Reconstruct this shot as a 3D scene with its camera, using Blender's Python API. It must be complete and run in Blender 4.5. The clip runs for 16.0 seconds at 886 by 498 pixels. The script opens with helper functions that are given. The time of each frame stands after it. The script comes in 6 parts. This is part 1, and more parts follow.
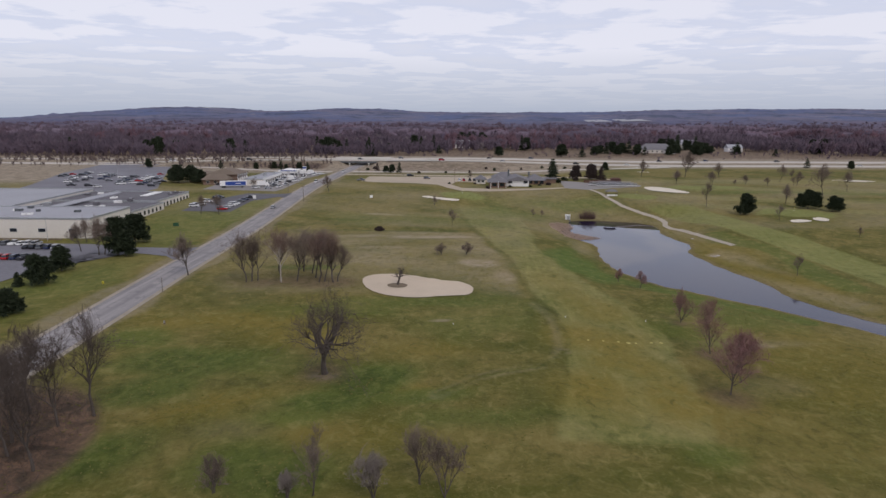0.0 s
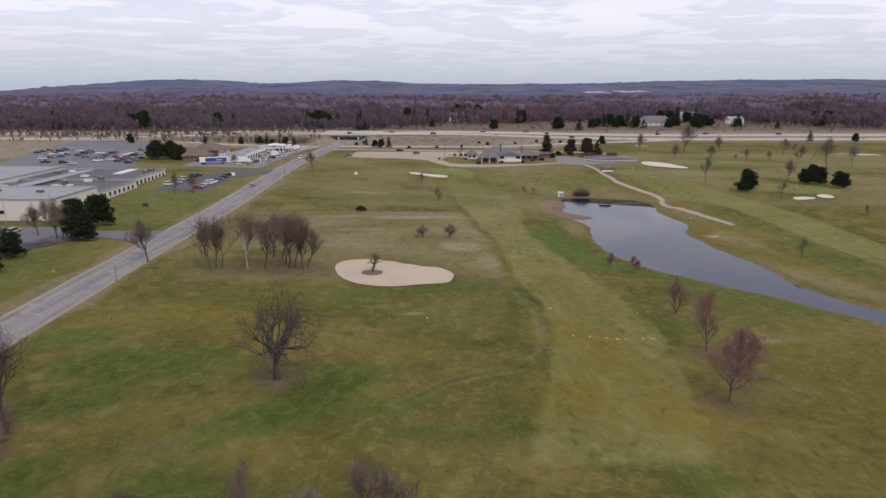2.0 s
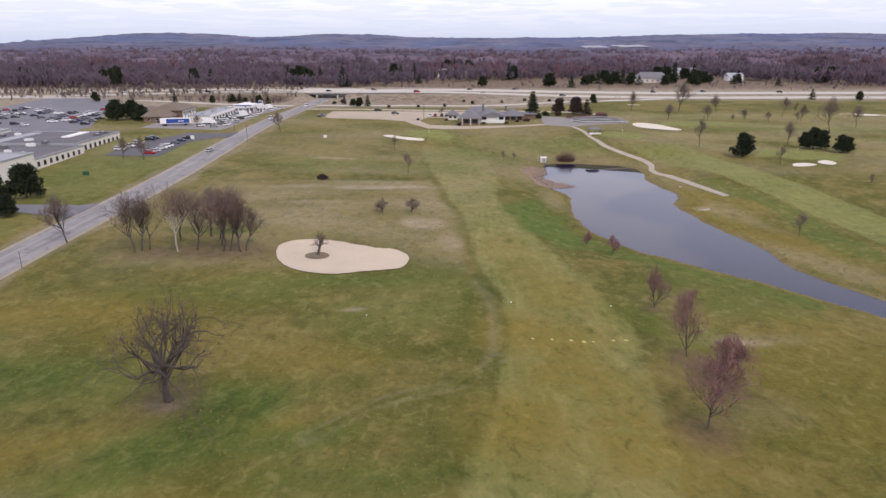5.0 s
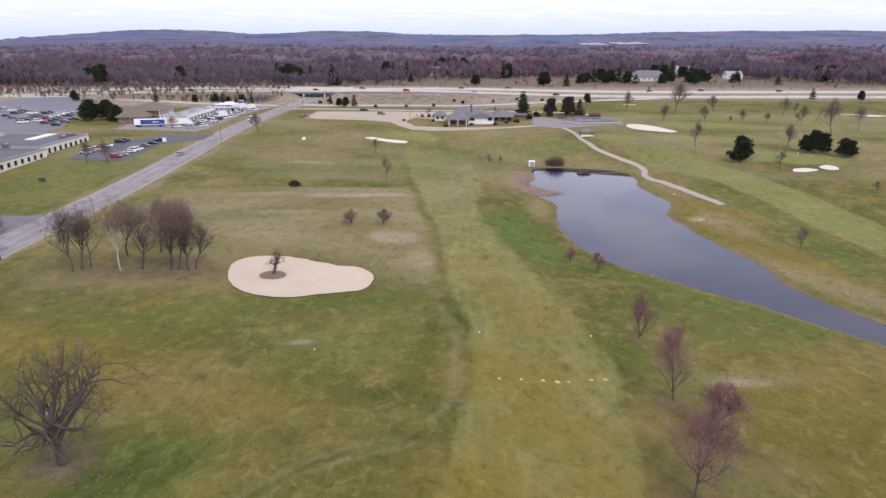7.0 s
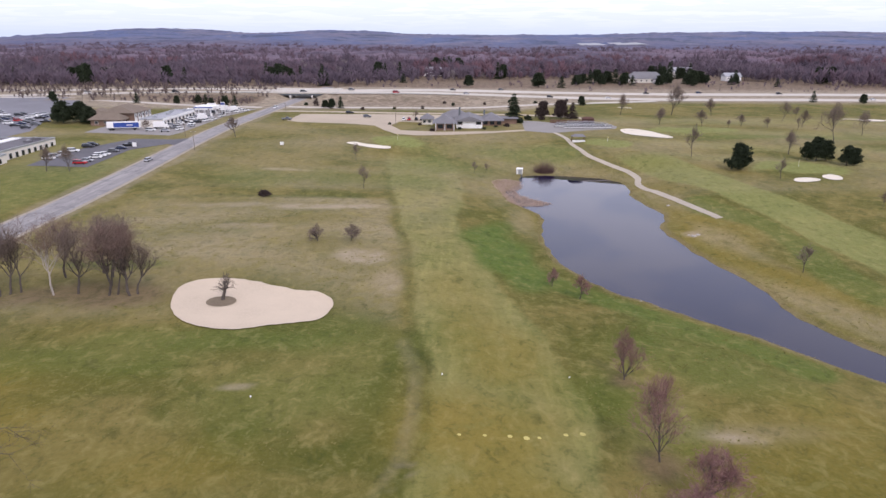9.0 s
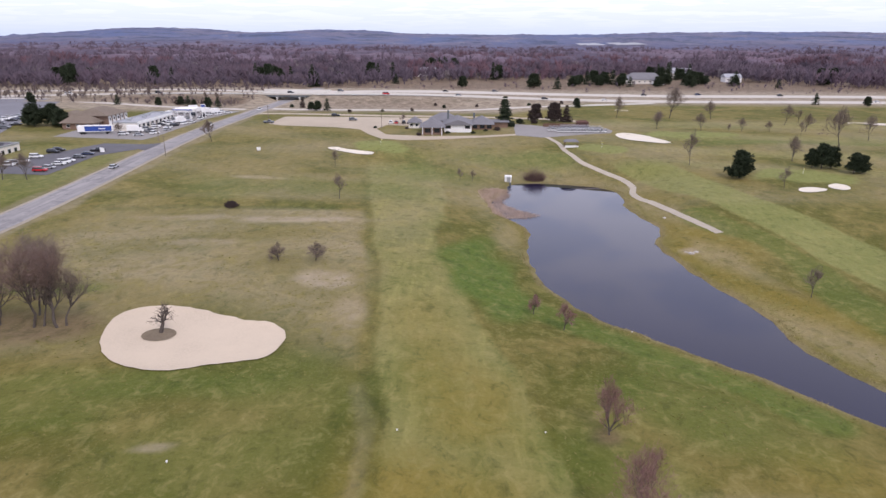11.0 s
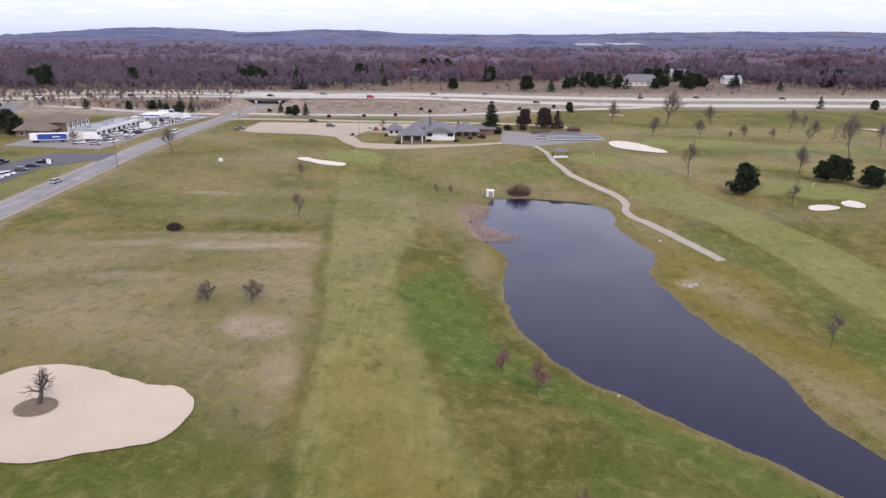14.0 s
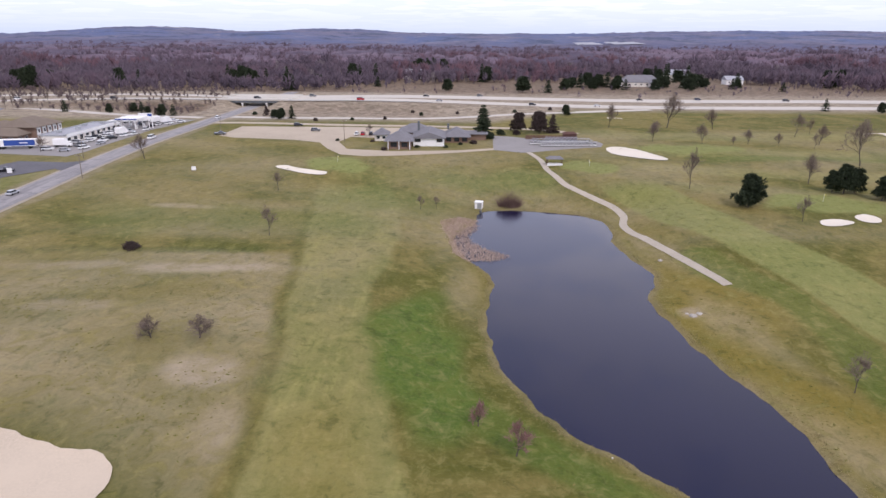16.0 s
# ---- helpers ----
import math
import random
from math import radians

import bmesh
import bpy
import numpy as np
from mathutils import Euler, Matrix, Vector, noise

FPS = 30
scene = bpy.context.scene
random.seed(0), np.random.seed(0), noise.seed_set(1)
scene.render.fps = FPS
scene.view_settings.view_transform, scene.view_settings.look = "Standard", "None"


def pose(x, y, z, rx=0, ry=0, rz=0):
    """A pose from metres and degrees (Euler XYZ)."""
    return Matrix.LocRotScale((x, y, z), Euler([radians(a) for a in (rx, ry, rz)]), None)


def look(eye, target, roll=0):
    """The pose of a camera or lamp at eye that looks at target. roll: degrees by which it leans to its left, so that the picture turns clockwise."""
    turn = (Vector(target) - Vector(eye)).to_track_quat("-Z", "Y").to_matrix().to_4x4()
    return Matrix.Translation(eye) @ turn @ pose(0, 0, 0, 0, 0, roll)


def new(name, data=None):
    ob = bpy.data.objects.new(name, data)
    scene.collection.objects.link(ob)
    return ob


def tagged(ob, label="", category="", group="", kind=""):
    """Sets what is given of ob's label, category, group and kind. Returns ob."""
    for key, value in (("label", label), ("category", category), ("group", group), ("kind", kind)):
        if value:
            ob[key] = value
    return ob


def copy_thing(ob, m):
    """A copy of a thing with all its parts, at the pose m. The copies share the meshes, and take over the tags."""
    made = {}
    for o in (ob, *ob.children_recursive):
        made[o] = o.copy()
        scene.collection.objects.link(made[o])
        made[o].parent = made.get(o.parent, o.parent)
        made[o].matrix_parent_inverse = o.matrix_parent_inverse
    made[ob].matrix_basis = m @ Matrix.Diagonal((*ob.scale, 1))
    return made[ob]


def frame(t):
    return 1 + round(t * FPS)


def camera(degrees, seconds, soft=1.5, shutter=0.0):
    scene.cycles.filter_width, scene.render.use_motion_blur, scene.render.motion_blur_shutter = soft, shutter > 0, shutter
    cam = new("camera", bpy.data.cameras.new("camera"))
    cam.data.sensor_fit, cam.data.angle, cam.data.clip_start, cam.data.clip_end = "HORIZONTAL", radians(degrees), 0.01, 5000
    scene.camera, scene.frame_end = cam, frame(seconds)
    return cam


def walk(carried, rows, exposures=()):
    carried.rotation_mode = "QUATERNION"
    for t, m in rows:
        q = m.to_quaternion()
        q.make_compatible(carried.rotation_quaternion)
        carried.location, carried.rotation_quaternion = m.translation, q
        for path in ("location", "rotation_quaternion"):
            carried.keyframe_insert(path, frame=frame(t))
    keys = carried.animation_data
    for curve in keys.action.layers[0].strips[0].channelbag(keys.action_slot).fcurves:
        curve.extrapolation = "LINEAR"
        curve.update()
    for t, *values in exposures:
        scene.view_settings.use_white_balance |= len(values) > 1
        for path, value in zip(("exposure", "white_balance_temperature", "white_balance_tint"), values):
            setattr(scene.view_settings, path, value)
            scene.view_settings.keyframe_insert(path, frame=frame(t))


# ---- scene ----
cam = camera(68.4, 16.0, soft=1.5)
PATH = [
    (0, (0.075, 0.684, 49.024), (0.035, 2.642, 48.618), 0.2),
    (0.5, (1.31, 4.156, 49.125), (1.269, 6.11, 48.7), 0.1),
    (1, (2.609, 7.728, 49.127), (2.57, 9.678, 48.682), 0.0),
    (1.5, (4.035, 11.201, 49.2), (3.997, 13.145, 48.734), 0.0),
    (2, (5.548, 14.736, 49.194), (5.511, 16.675, 48.708), 0.0),
    (2.5, (7.061, 18.254, 49.245), (7.026, 20.187, 48.737), 0.0),
    (3, (8.788, 21.734, 49.354), (8.754, 23.667, 48.841), 0.0),
    (3.5, (10.524, 25.191, 49.329), (10.49, 27.118, 48.793), -0.0),
    (4, (12.143, 28.642, 49.439), (12.112, 30.558, 48.866), -0.0),
    (4.2, (12.842, 30.022, 49.493), (12.812, 31.933, 48.904), -0.0),
    (6.5, (20.674, 46.723, 49.959), (20.649, 48.624, 49.338), 0.1),
    (7, (22.367, 50.372, 50.046), (22.342, 52.273, 49.426), 0.1),
    (7.5, (23.934, 54.073, 50.155), (23.909, 55.974, 49.535), 0.1),
    (8, (25.428, 57.725, 50.312), (25.405, 59.626, 49.691), 0.2),
    (8.5, (27.059, 61.361, 50.396), (27.037, 63.262, 49.775), 0.2),
    (9, (28.547, 65.077, 50.421), (28.526, 66.978, 49.8), 0.3),
    (11.5, (35.774, 84.239, 50.598), (35.755, 86.14, 49.976), 0.4),
    (12, (37.148, 88.021, 50.639), (37.13, 89.922, 50.018), 0.4),
    (12.5, (38.562, 91.759, 50.744), (38.543, 93.66, 50.122), 0.4),
    (13, (39.822, 95.649, 50.867), (39.804, 97.55, 50.245), 0.4),
    (13.5, (41.088, 99.454, 51.018), (41.071, 101.354, 50.396), 0.4),
    (14, (42.299, 103.278, 51.168), (42.283, 105.178, 50.546), 0.4),
    (14.5, (43.55, 107.138, 51.327), (43.535, 109.038, 50.704), 0.4),
    (15, (44.726, 111.14, 51.483), (44.711, 113.041, 50.859), 0.4),
    (15.5, (45.824, 115.031, 51.681), (45.809, 116.931, 51.057), 0.4),
    (16, (46.894, 118.948, 51.847), (46.879, 120.848, 51.222), 0.4),
]
walk(cam, [(t, look(eye, target, roll)) for t, eye, target, roll in PATH],
     exposures=[(0.0, -0.40, 6650, 17.5), (1.5, -0.29, 6800, 18), (3.0, -0.07, 6900, 19), (4.2, 0.10, 6850, 20.5), (6.3, 0.34, 6520, 22.5), (8.0, 0.38, 6480, 22.5), (16.0, 0.35, 6450, 22.5)])

# ---- sky and sun: bright overcast with streaks of grey cloud ----
SUN_ELEV, SUN_ROT = radians(48), radians(150)
world = bpy.data.worlds.new("overcast_sky")
scene.world = world
world.use_nodes = True
wt = world.node_tree
wt.nodes.clear()


def wn(kind, **kw):
    n = wt.nodes.new(kind)
    for k, v in kw.items():
        n.inputs[k].default_value = v
    return n


def wmath(op, a, b):
    n = wt.nodes.new("ShaderNodeMath")
    n.operation = op
    for s, v in zip(n.inputs, (a, b)):
        if isinstance(v, (int, float)):
            s.default_value = v
        else:
            wt.links.new(v, s)
    return n.outputs[0]


w_out = wn("ShaderNodeOutputWorld")
w_mix = wn("ShaderNodeMixShader", Fac=0.86)
w_clear = wn("ShaderNodeBackground", Strength=0.10)
w_cloud = wn("ShaderNodeBackground", Strength=1.0)
w_sky = wn("ShaderNodeTexSky")
w_sky.sky_type, w_sky.sun_disc = "NISHITA", False
w_sky.sun_elevation, w_sky.sun_rotation = SUN_ELEV, SUN_ROT
w_co = wn("ShaderNodeTexCoord")
w_sep = wn("ShaderNodeSeparateXYZ")
wt.links.new(w_co.outputs["Generated"], w_sep.inputs[0])
w_up = wmath("ADD", wmath("MAXIMUM", w_sep.outputs["Z"], 0.0), 0.05)
w_plane = wn("ShaderNodeCombineXYZ")
wt.links.new(wmath("DIVIDE", w_sep.outputs["X"], w_up), w_plane.inputs[0])
wt.links.new(wmath("DIVIDE", w_sep.outputs["Y"], w_up), w_plane.inputs[1])
w_noise = wn("ShaderNodeTexNoise", Scale=1.0, Detail=7.0, Roughness=0.56, Distortion=0.2)
w_noise2 = wn("ShaderNodeTexNoise", Scale=0.33, Detail=3.0, Roughness=0.5)
wt.links.new(w_plane.outputs[0], w_noise.inputs["Vector"])
wt.links.new(w_plane.outputs[0], w_noise2.inputs["Vector"])
w_sum = wmath("ADD", wmath("MULTIPLY", w_noise.outputs[0], 0.7), wmath("MULTIPLY", w_noise2.outputs[0], 0.3))
w_ramp = wt.nodes.new("ShaderNodeValToRGB")
for e, (p, c) in zip([w_ramp.color_ramp.elements[0], w_ramp.color_ramp.elements[1], w_ramp.color_ramp.elements.new(0.52)],
                     [(0.47, (0.95, 1.01, 1.12, 1)), (0.57, (0.31, 0.38, 0.52, 1)), (0.515, (0.78, 0.87, 1.04, 1))]):
    e.position, e.color = p, c
wt.links.new(w_sum, w_ramp.inputs[0])
# the cloud deck thins to a pale band towards the horizon
w_low = wn("ShaderNodeMapRange")
for k, v in (("From Min", 0.0), ("From Max", 0.09), ("To Min", 0.0), ("To Max", 1.0)):
    w_low.inputs[k].default_value = v
wt.links.new(w_sep.outputs["Z"], w_low.inputs["Value"])
w_hor = wt.nodes.new("ShaderNodeMix")
w_hor.data_type = "RGBA"
w_hor.inputs["A"].default_value = (0.50, 0.60, 0.74, 1)
wt.links.new(w_low.outputs[0], w_hor.inputs["Factor"])
wt.links.new(w_ramp.outputs[0], w_hor.inputs["B"])
wt.links.new(w_sky.outputs[0], w_clear.inputs[0])
w_deck = wn("ShaderNodeMapRange")
for k, v in (("From Min", 0.30), ("From Max", 0.75), ("To Min", 1.12), ("To Max", 0.72)):
    w_deck.inputs[k].default_value = v
wt.links.new(w_sep.outputs["Z"], w_deck.inputs["Value"])
wt.links.new(w_deck.outputs[0], w_cloud.inputs["Strength"])
wt.links.new(w_hor.outputs["Result"], w_cloud.inputs[0])
wt.links.new(w_clear.outputs[0], w_mix.inputs[1])
wt.links.new(w_cloud.outputs[0], w_mix.inputs[2])
wt.links.new(w_mix.outputs[0], w_out.inputs[0])
sun = new("sun", bpy.data.lights.new("sun", "SUN"))
sun.data.energy, sun.data.angle, sun.data.color = 1.3, radians(14), (1.0, 0.96, 0.9)
sun.matrix_world = look((0, 0, 300), (0 - math.sin(SUN_ROT) * math.cos(SUN_ELEV), 0 - math.cos(SUN_ROT) * math.cos(SUN_ELEV), 300 - math.sin(SUN_ELEV)))

# ---- materials ----


def nodes(name, rough=0.8, metal=0.0, spec=0.3):
    m = bpy.data.materials.new(name)
    m.use_nodes = True
    t = m.node_tree
    b = t.nodes["Principled BSDF"]
    b.inputs["Roughness"].default_value = rough
    b.inputs["Metallic"].default_value = metal
    b.inputs["Specular IOR Level"].default_value = spec
    return m, t, b


def noise_tex(t, scale, detail=4.0, rough=0.6, stretch=None):
    g = t.nodes.new("ShaderNodeNewGeometry")
    n = t.nodes.new("ShaderNodeTexNoise")
    n.inputs["Scale"].default_value, n.inputs["Detail"].default_value, n.inputs["Roughness"].default_value = scale, detail, rough
    if stretch:
        mp = t.nodes.new("ShaderNodeMapping")
        mp.inputs["Scale"].default_value = stretch
        t.links.new(g.outputs["Position"], mp.inputs[0])
        t.links.new(mp.outputs[0], n.inputs["Vector"])
    else:
        t.links.new(g.outputs["Position"], n.inputs["Vector"])
    return n.outputs[0]


def mixc(t, fac, a, b, blend="MIX"):
    n = t.nodes.new("ShaderNodeMix")
    n.data_type, n.blend_type = "RGBA", blend
    for key, v in (("Factor", fac), ("A", a), ("B", b)):
        s = n.inputs[key]
        if isinstance(v, tuple):
            s.default_value = (*v, 1) if len(v) == 3 else v
        elif isinstance(v, (int, float)):
            s.default_value = v
        else:
            t.links.new(v, s)
    return n.outputs["Result"]


def remap(t, v, a, b, lo=0.0, hi=1.0):
    n = t.nodes.new("ShaderNodeMapRange")
    for key, val in (("From Min", a), ("From Max", b), ("To Min", lo), ("To Max", hi)):
        n.inputs[key].default_value = val
    t.links.new(v, n.inputs["Value"])
    return n.outputs[0]


def bumped(t, b, height, strength, dist=0.1):
    n = t.nodes.new("ShaderNodeBump")
    n.inputs["Strength"].default_value, n.inputs["Distance"].default_value = strength, dist
    t.links.new(height, n.inputs["Height"])
    t.links.new(n.outputs[0], b.inputs["Normal"])


def surface(name, base, rough=0.8, metal=0.0, spread=0.25, big=0.08, fine=2.0, bump=0.15, spec=0.3, tint=None):
    """A base colour that varies at two scales, with fine relief."""
    m, t, b = nodes(name, rough, metal, spec)
    dark = tuple(c * (1 - spread) for c in base)
    light = tuple(min(1, c * (1 + spread)) for c in base)
    n1, n2 = noise_tex(t, big, 3), noise_tex(t, fine, 4)
    c = mixc(t, remap(t, n1, 0.3, 0.7), dark, tint or light)
    c = mixc(t, remap(t, n2, 0.3, 0.7), c, light)
    t.links.new(c, b.inputs["Base Color"])
    if bump:
        bumped(t, b, n2, bump)
    return m


def per_object(name, colors, rough=0.7, spec=0.3):
    m, t, b = nodes(name, rough, 0.0, spec)
    o = t.nodes.new("ShaderNodeObjectInfo")
    c = mixc(t, o.outputs["Random"], *colors)
    n = noise_tex(t, 1.5, 4)
    c = mixc(t, remap(t, n, 0.35, 0.7, 0.0, 0.6), c, tuple(v * 0.55 for v in colors[0]))
    t.links.new(c, b.inputs["Base Color"])
    return m


def per_island(name, a, b_col, rough=0.8):
    m, t, b = nodes(name, rough, 0.0, 0.2)
    g = t.nodes.new("ShaderNodeNewGeometry")
    c = mixc(t, g.outputs["Random Per Island"], a, b_col)
    t.links.new(c, b.inputs["Base Color"])
    return m


def attr(t, name):
    a = t.nodes.new("ShaderNodeAttribute")
    a.attribute_name = name
    s = t.nodes.new("ShaderNodeSeparateColor")
    t.links.new(a.outputs["Color"], s.inputs[0])
    return s.outputs


def warped(t, scale, detail=4.0, rough=0.6, twist=1.0, stretch=(1.0, 1.0, 1.0)):
    """Noise with swirled, broken edges."""
    out = noise_tex(t, scale, detail, rough, stretch)
    out.node.inputs["Distortion"].default_value = twist
    return out


def turf_material():
    m, t, b = nodes("turf", 0.9, 0.0, 0.15)
    z1, z2, z3 = attr(t, "mowing"), attr(t, "litter"), attr(t, "wear_and_dark")
    patch, mid, fine = warped(t, 0.03, 6, 0.62, 0.6), warped(t, 0.2, 6, 0.68, 0.8), noise_tex(t, 1.5, 5, 0.72)
    clump, swath = warped(t, 0.5, 5, 0.68, 0.6, (0.8, 0.6, 1.0)), noise_tex(t, 0.5, 3, 0.6, (1.0, 0.16, 1.0))
    rough_c = mixc(t, remap(t, patch, 0.42, 0.58), (0.098, 0.097, 0.017), (0.180, 0.146, 0.042))
    fair_c = mixc(t, remap(t, patch, 0.40, 0.60), (0.155, 0.160, 0.044), (0.230, 0.206, 0.074))
    lush_c = mixc(t, remap(t, mid, 0.4, 0.6), (0.055, 0.105, 0.015), (0.110, 0.150, 0.025))
    dry_c = mixc(t, remap(t, mid, 0.38, 0.62), (0.212, 0.175, 0.086), (0.362, 0.294, 0.182))
    gold_c = mixc(t, remap(t, mid, 0.38, 0.62), (0.140, 0.120, 0.018), (0.255, 0.182, 0.036))
    bare_c = mixc(t, remap(t, mid, 0.4, 0.6), (0.330, 0.270, 0.180), (0.460, 0.370, 0.285))
    leaf_c = mixc(t, remap(t, mid, 0.4, 0.6), (0.070, 0.050, 0.036), (0.190, 0.118, 0.078))
    green_c = mixc(t, remap(t, mid, 0.4, 0.6), (0.178, 0.200, 0.057), (0.236, 0.245, 0.080))
    straw_c = mixc(t, remap(t, mid, 0.36, 0.62), (0.190, 0.150, 0.112), (0.400, 0.330, 0.255))
    c = mixc(t, z1[0], rough_c, fair_c)
    c = mixc(t, remap(t, swath, 0.50, 0.68, 0.0, 0.5), c, mixc(t, z1[0], c, (0.285, 0.265, 0.085)))
    c = mixc(t, z3[0], c, gold_c)
    c = mixc(t, z1[2], c, dry_c)
    c = mixc(t, z1[1], c, lush_c)
    c = mixc(t, z2[1], c, green_c)
    c = mixc(t, remap(t, mid, 0.53, 0.64, 0.0, 0.75), c, mixc(t, 0.5, c, (0.056, 0.074, 0.010)))
    c = mixc(t, remap(t, mid, 0.46, 0.36, 0.0, 0.6), c, mixc(t, 0.4, c, (0.34, 0.285, 0.10)))
    c = mixc(t, remap(t, clump, 0.53, 0.66, 0.0, 0.8), c, mixc(t, 0.32, c, (0.37, 0.31, 0.125)))
    c = mixc(t, remap(t, clump, 0.45, 0.33, 0.0, 0.95), c, mixc(t, 0.42, c, (0.034, 0.046, 0.007)))
    c = mixc(t, z3[2], c, bare_c)
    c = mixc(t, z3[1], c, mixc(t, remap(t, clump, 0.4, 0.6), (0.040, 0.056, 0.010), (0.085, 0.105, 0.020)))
    c = mixc(t, z2[2], c, straw_c)
    c = mixc(t, z2[0], c, leaf_c)
    c = mixc(t, remap(t, fine, 0.52, 0.70, 0.0, 0.5), c, mixc(t, 0.3, c, (0.34, 0.285, 0.12)))
    c = mixc(t, remap(t, fine, 0.47, 0.30, 0.0, 0.55), c, mixc(t, 0.4, c, (0.030, 0.038, 0.008)))
    t.links.new(c, b.inputs["Base Color"])
    bumped(t, b, fine, 0.7, 0.3)
    return m


def water_material():
    m, t, b = nodes("pond_water", 0.03, 0.0, 0.5)
    n = noise_tex(t, 0.03, 3)
    t.links.new(mixc(t, n, (0.0028, 0.0032, 0.022), (0.005, 0.0056, 0.036)), b.inputs["Base Color"])
    b.inputs["IOR"].default_value = 1.34
    bumped(t, b, noise_tex(t, 1.4, 3, 0.5), 0.03, 0.05)
    return m


def road_material():
    """Old asphalt: wheel tracks, tar patches and pale worn seams."""
    m, t, b = nodes("weathered_asphalt", 0.85, 0.0, 0.25)
    tracks, patch, grit = noise_tex(t, 1.0, 3, 0.5, (0.85, 0.03, 1.0)), noise_tex(t, 0.22, 4, 0.7), noise_tex(t, 2.2, 4, 0.7)
    c = mixc(t, remap(t, tracks, 0.36, 0.64), (0.215, 0.203, 0.205), (0.320, 0.300, 0.295))
    c = mixc(t, remap(t, patch, 0.56, 0.60, 0.0, 0.6), c, (0.170, 0.165, 0.172))
    c = mixc(t, remap(t, patch, 0.40, 0.34, 0.0, 0.6), c, (0.400, 0.370, 0.345))
    c = mixc(t, remap(t, grit, 0.5, 0.72, 0.0, 0.5), c, (0.36, 0.335, 0.315))
    t.links.new(c, b.inputs["Base Color"])
    bumped(t, b, grit, 0.2, 0.05)
    return m


TURF = turf_material()
WATER = water_material()
SAND = surface("bunker_sand", (0.53, 0.44, 0.335), 0.95, spread=0.10, big=0.12, fine=3.0, bump=0.25)
PALE_SAND = surface("bright_sand", (0.66, 0.60, 0.50), 0.95, spread=0.07, big=0.15, fine=3.0)
GRAVEL = surface("tan_gravel", (0.40, 0.335, 0.255), 0.95, spread=0.16, big=0.06, fine=1.5)
PATH_MAT = surface("worn_path", (0.40, 0.35, 0.28), 0.9, spread=0.14, big=0.2, fine=2.0)
ROAD_MAT = road_material()
YARD = surface("yard_asphalt", (0.25, 0.235, 0.225), 0.9, spread=0.15, big=0.1, fine=1.0)
SHOULDER = surface("gravel_shoulder", (0.31, 0.27, 0.215), 0.95, spread=0.2, big=0.15, fine=1.5)
LOT_MAT = surface("lot_asphalt", (0.165, 0.162, 0.180), 0.85, spread=0.22, big=0.05, fine=0.8)
DARK_LOT = surface("dark_lot_asphalt", (0.105, 0.102, 0.112), 0.85, spread=0.22, big=0.08, fine=0.8)
CONCRETE = surface("highway_concrete", (0.50, 0.46, 0.40), 0.85, spread=0.10, big=0.03, fine=0.6)
MULCH = surface("mulch", (0.16, 0.125, 0.085), 0.95, spread=0.3, big=0.6, fine=4)
BARK = surface("grey_bark", (0.085, 0.070, 0.060), 0.95, spread=0.35, big=0.7, fine=5, bump=0.5)
PALE_BARK = surface("pale_birch_bark", (0.36, 0.32, 0.28), 0.9, spread=0.25, big=0.8, fine=5)
TWIG = per_island("brown_twigs", (0.115, 0.086, 0.070), (0.240, 0.185, 0.155))
DARK_TWIG = per_island("dark_twigs", (0.065, 0.050, 0.042), (0.135, 0.105, 0.088))
RED_TWIG = per_island("budding_red_twigs", (0.19, 0.098, 0.092), (0.33, 0.190, 0.175))
RED_DARK = per_island("dull_red_stems", (0.10, 0.062, 0.055), (0.20, 0.125, 0.11))
WARM_TWIG = per_island("warm_brown_twigs", (0.135, 0.088, 0.070), (0.255, 0.175, 0.145))
GREY_TWIG = per_island("silver_twigs", (0.20, 0.17, 0.15), (0.30, 0.26, 0.23))
NEEDLE = per_island("dark_needles", (0.012, 0.020, 0.010), (0.040, 0.052, 0.026))
BROWN_NEEDLE = per_island("bronzed_needles", (0.045, 0.033, 0.030), (0.078, 0.055, 0.048))
REED = per_island("dry_reeds", (0.36, 0.255, 0.20), (0.54, 0.42, 0.33))
WHITE_WALL = surface("white_painted_block", (0.68, 0.64, 0.57), 0.8, spread=0.06, big=0.15, fine=1.0)
WHITE_PAINT = surface("white_paint", (0.80, 0.79, 0.77), 0.6, spread=0.05, big=0.4, fine=2.0)
ROOF_DARK = surface("tar_roof", (0.12, 0.115, 0.125), 0.9, spread=0.3, big=0.05, fine=0.5)
ROOF_PALE = surface("pale_membrane_roof", (0.33, 0.335, 0.36), 0.8, spread=0.12, big=0.05, fine=0.6)
SHINGLE_GREY = surface("grey_shingle", (0.17, 0.165, 0.175), 0.9, spread=0.2, big=0.3, fine=2.5, bump=0.4)
SHINGLE_BROWN = surface("brown_shingle", (0.17, 0.135, 0.105), 0.9, spread=0.2, big=0.2, fine=2.0, bump=0.4)
BRICK = surface("brown_brick", (0.20, 0.13, 0.095), 0.85, spread=0.2, big=0.3, fine=4.0)
DARK_WOOD = surface("dark_red_timber", (0.10, 0.05, 0.04), 0.8, spread=0.3, big=0.5, fine=4.0)
POLE_WOOD = surface("weathered_pole", (0.16, 0.13, 0.10), 0.9, spread=0.3, big=1.0, fine=6.0)
STEEL = surface("galvanised_steel", (0.42, 0.43, 0.44), 0.45, 0.7, spread=0.12, big=0.5, fine=3.0)
GIRDER = surface("bridge_girder", (0.10, 0.11, 0.115), 0.6, spread=0.25, big=0.2, fine=2.0)
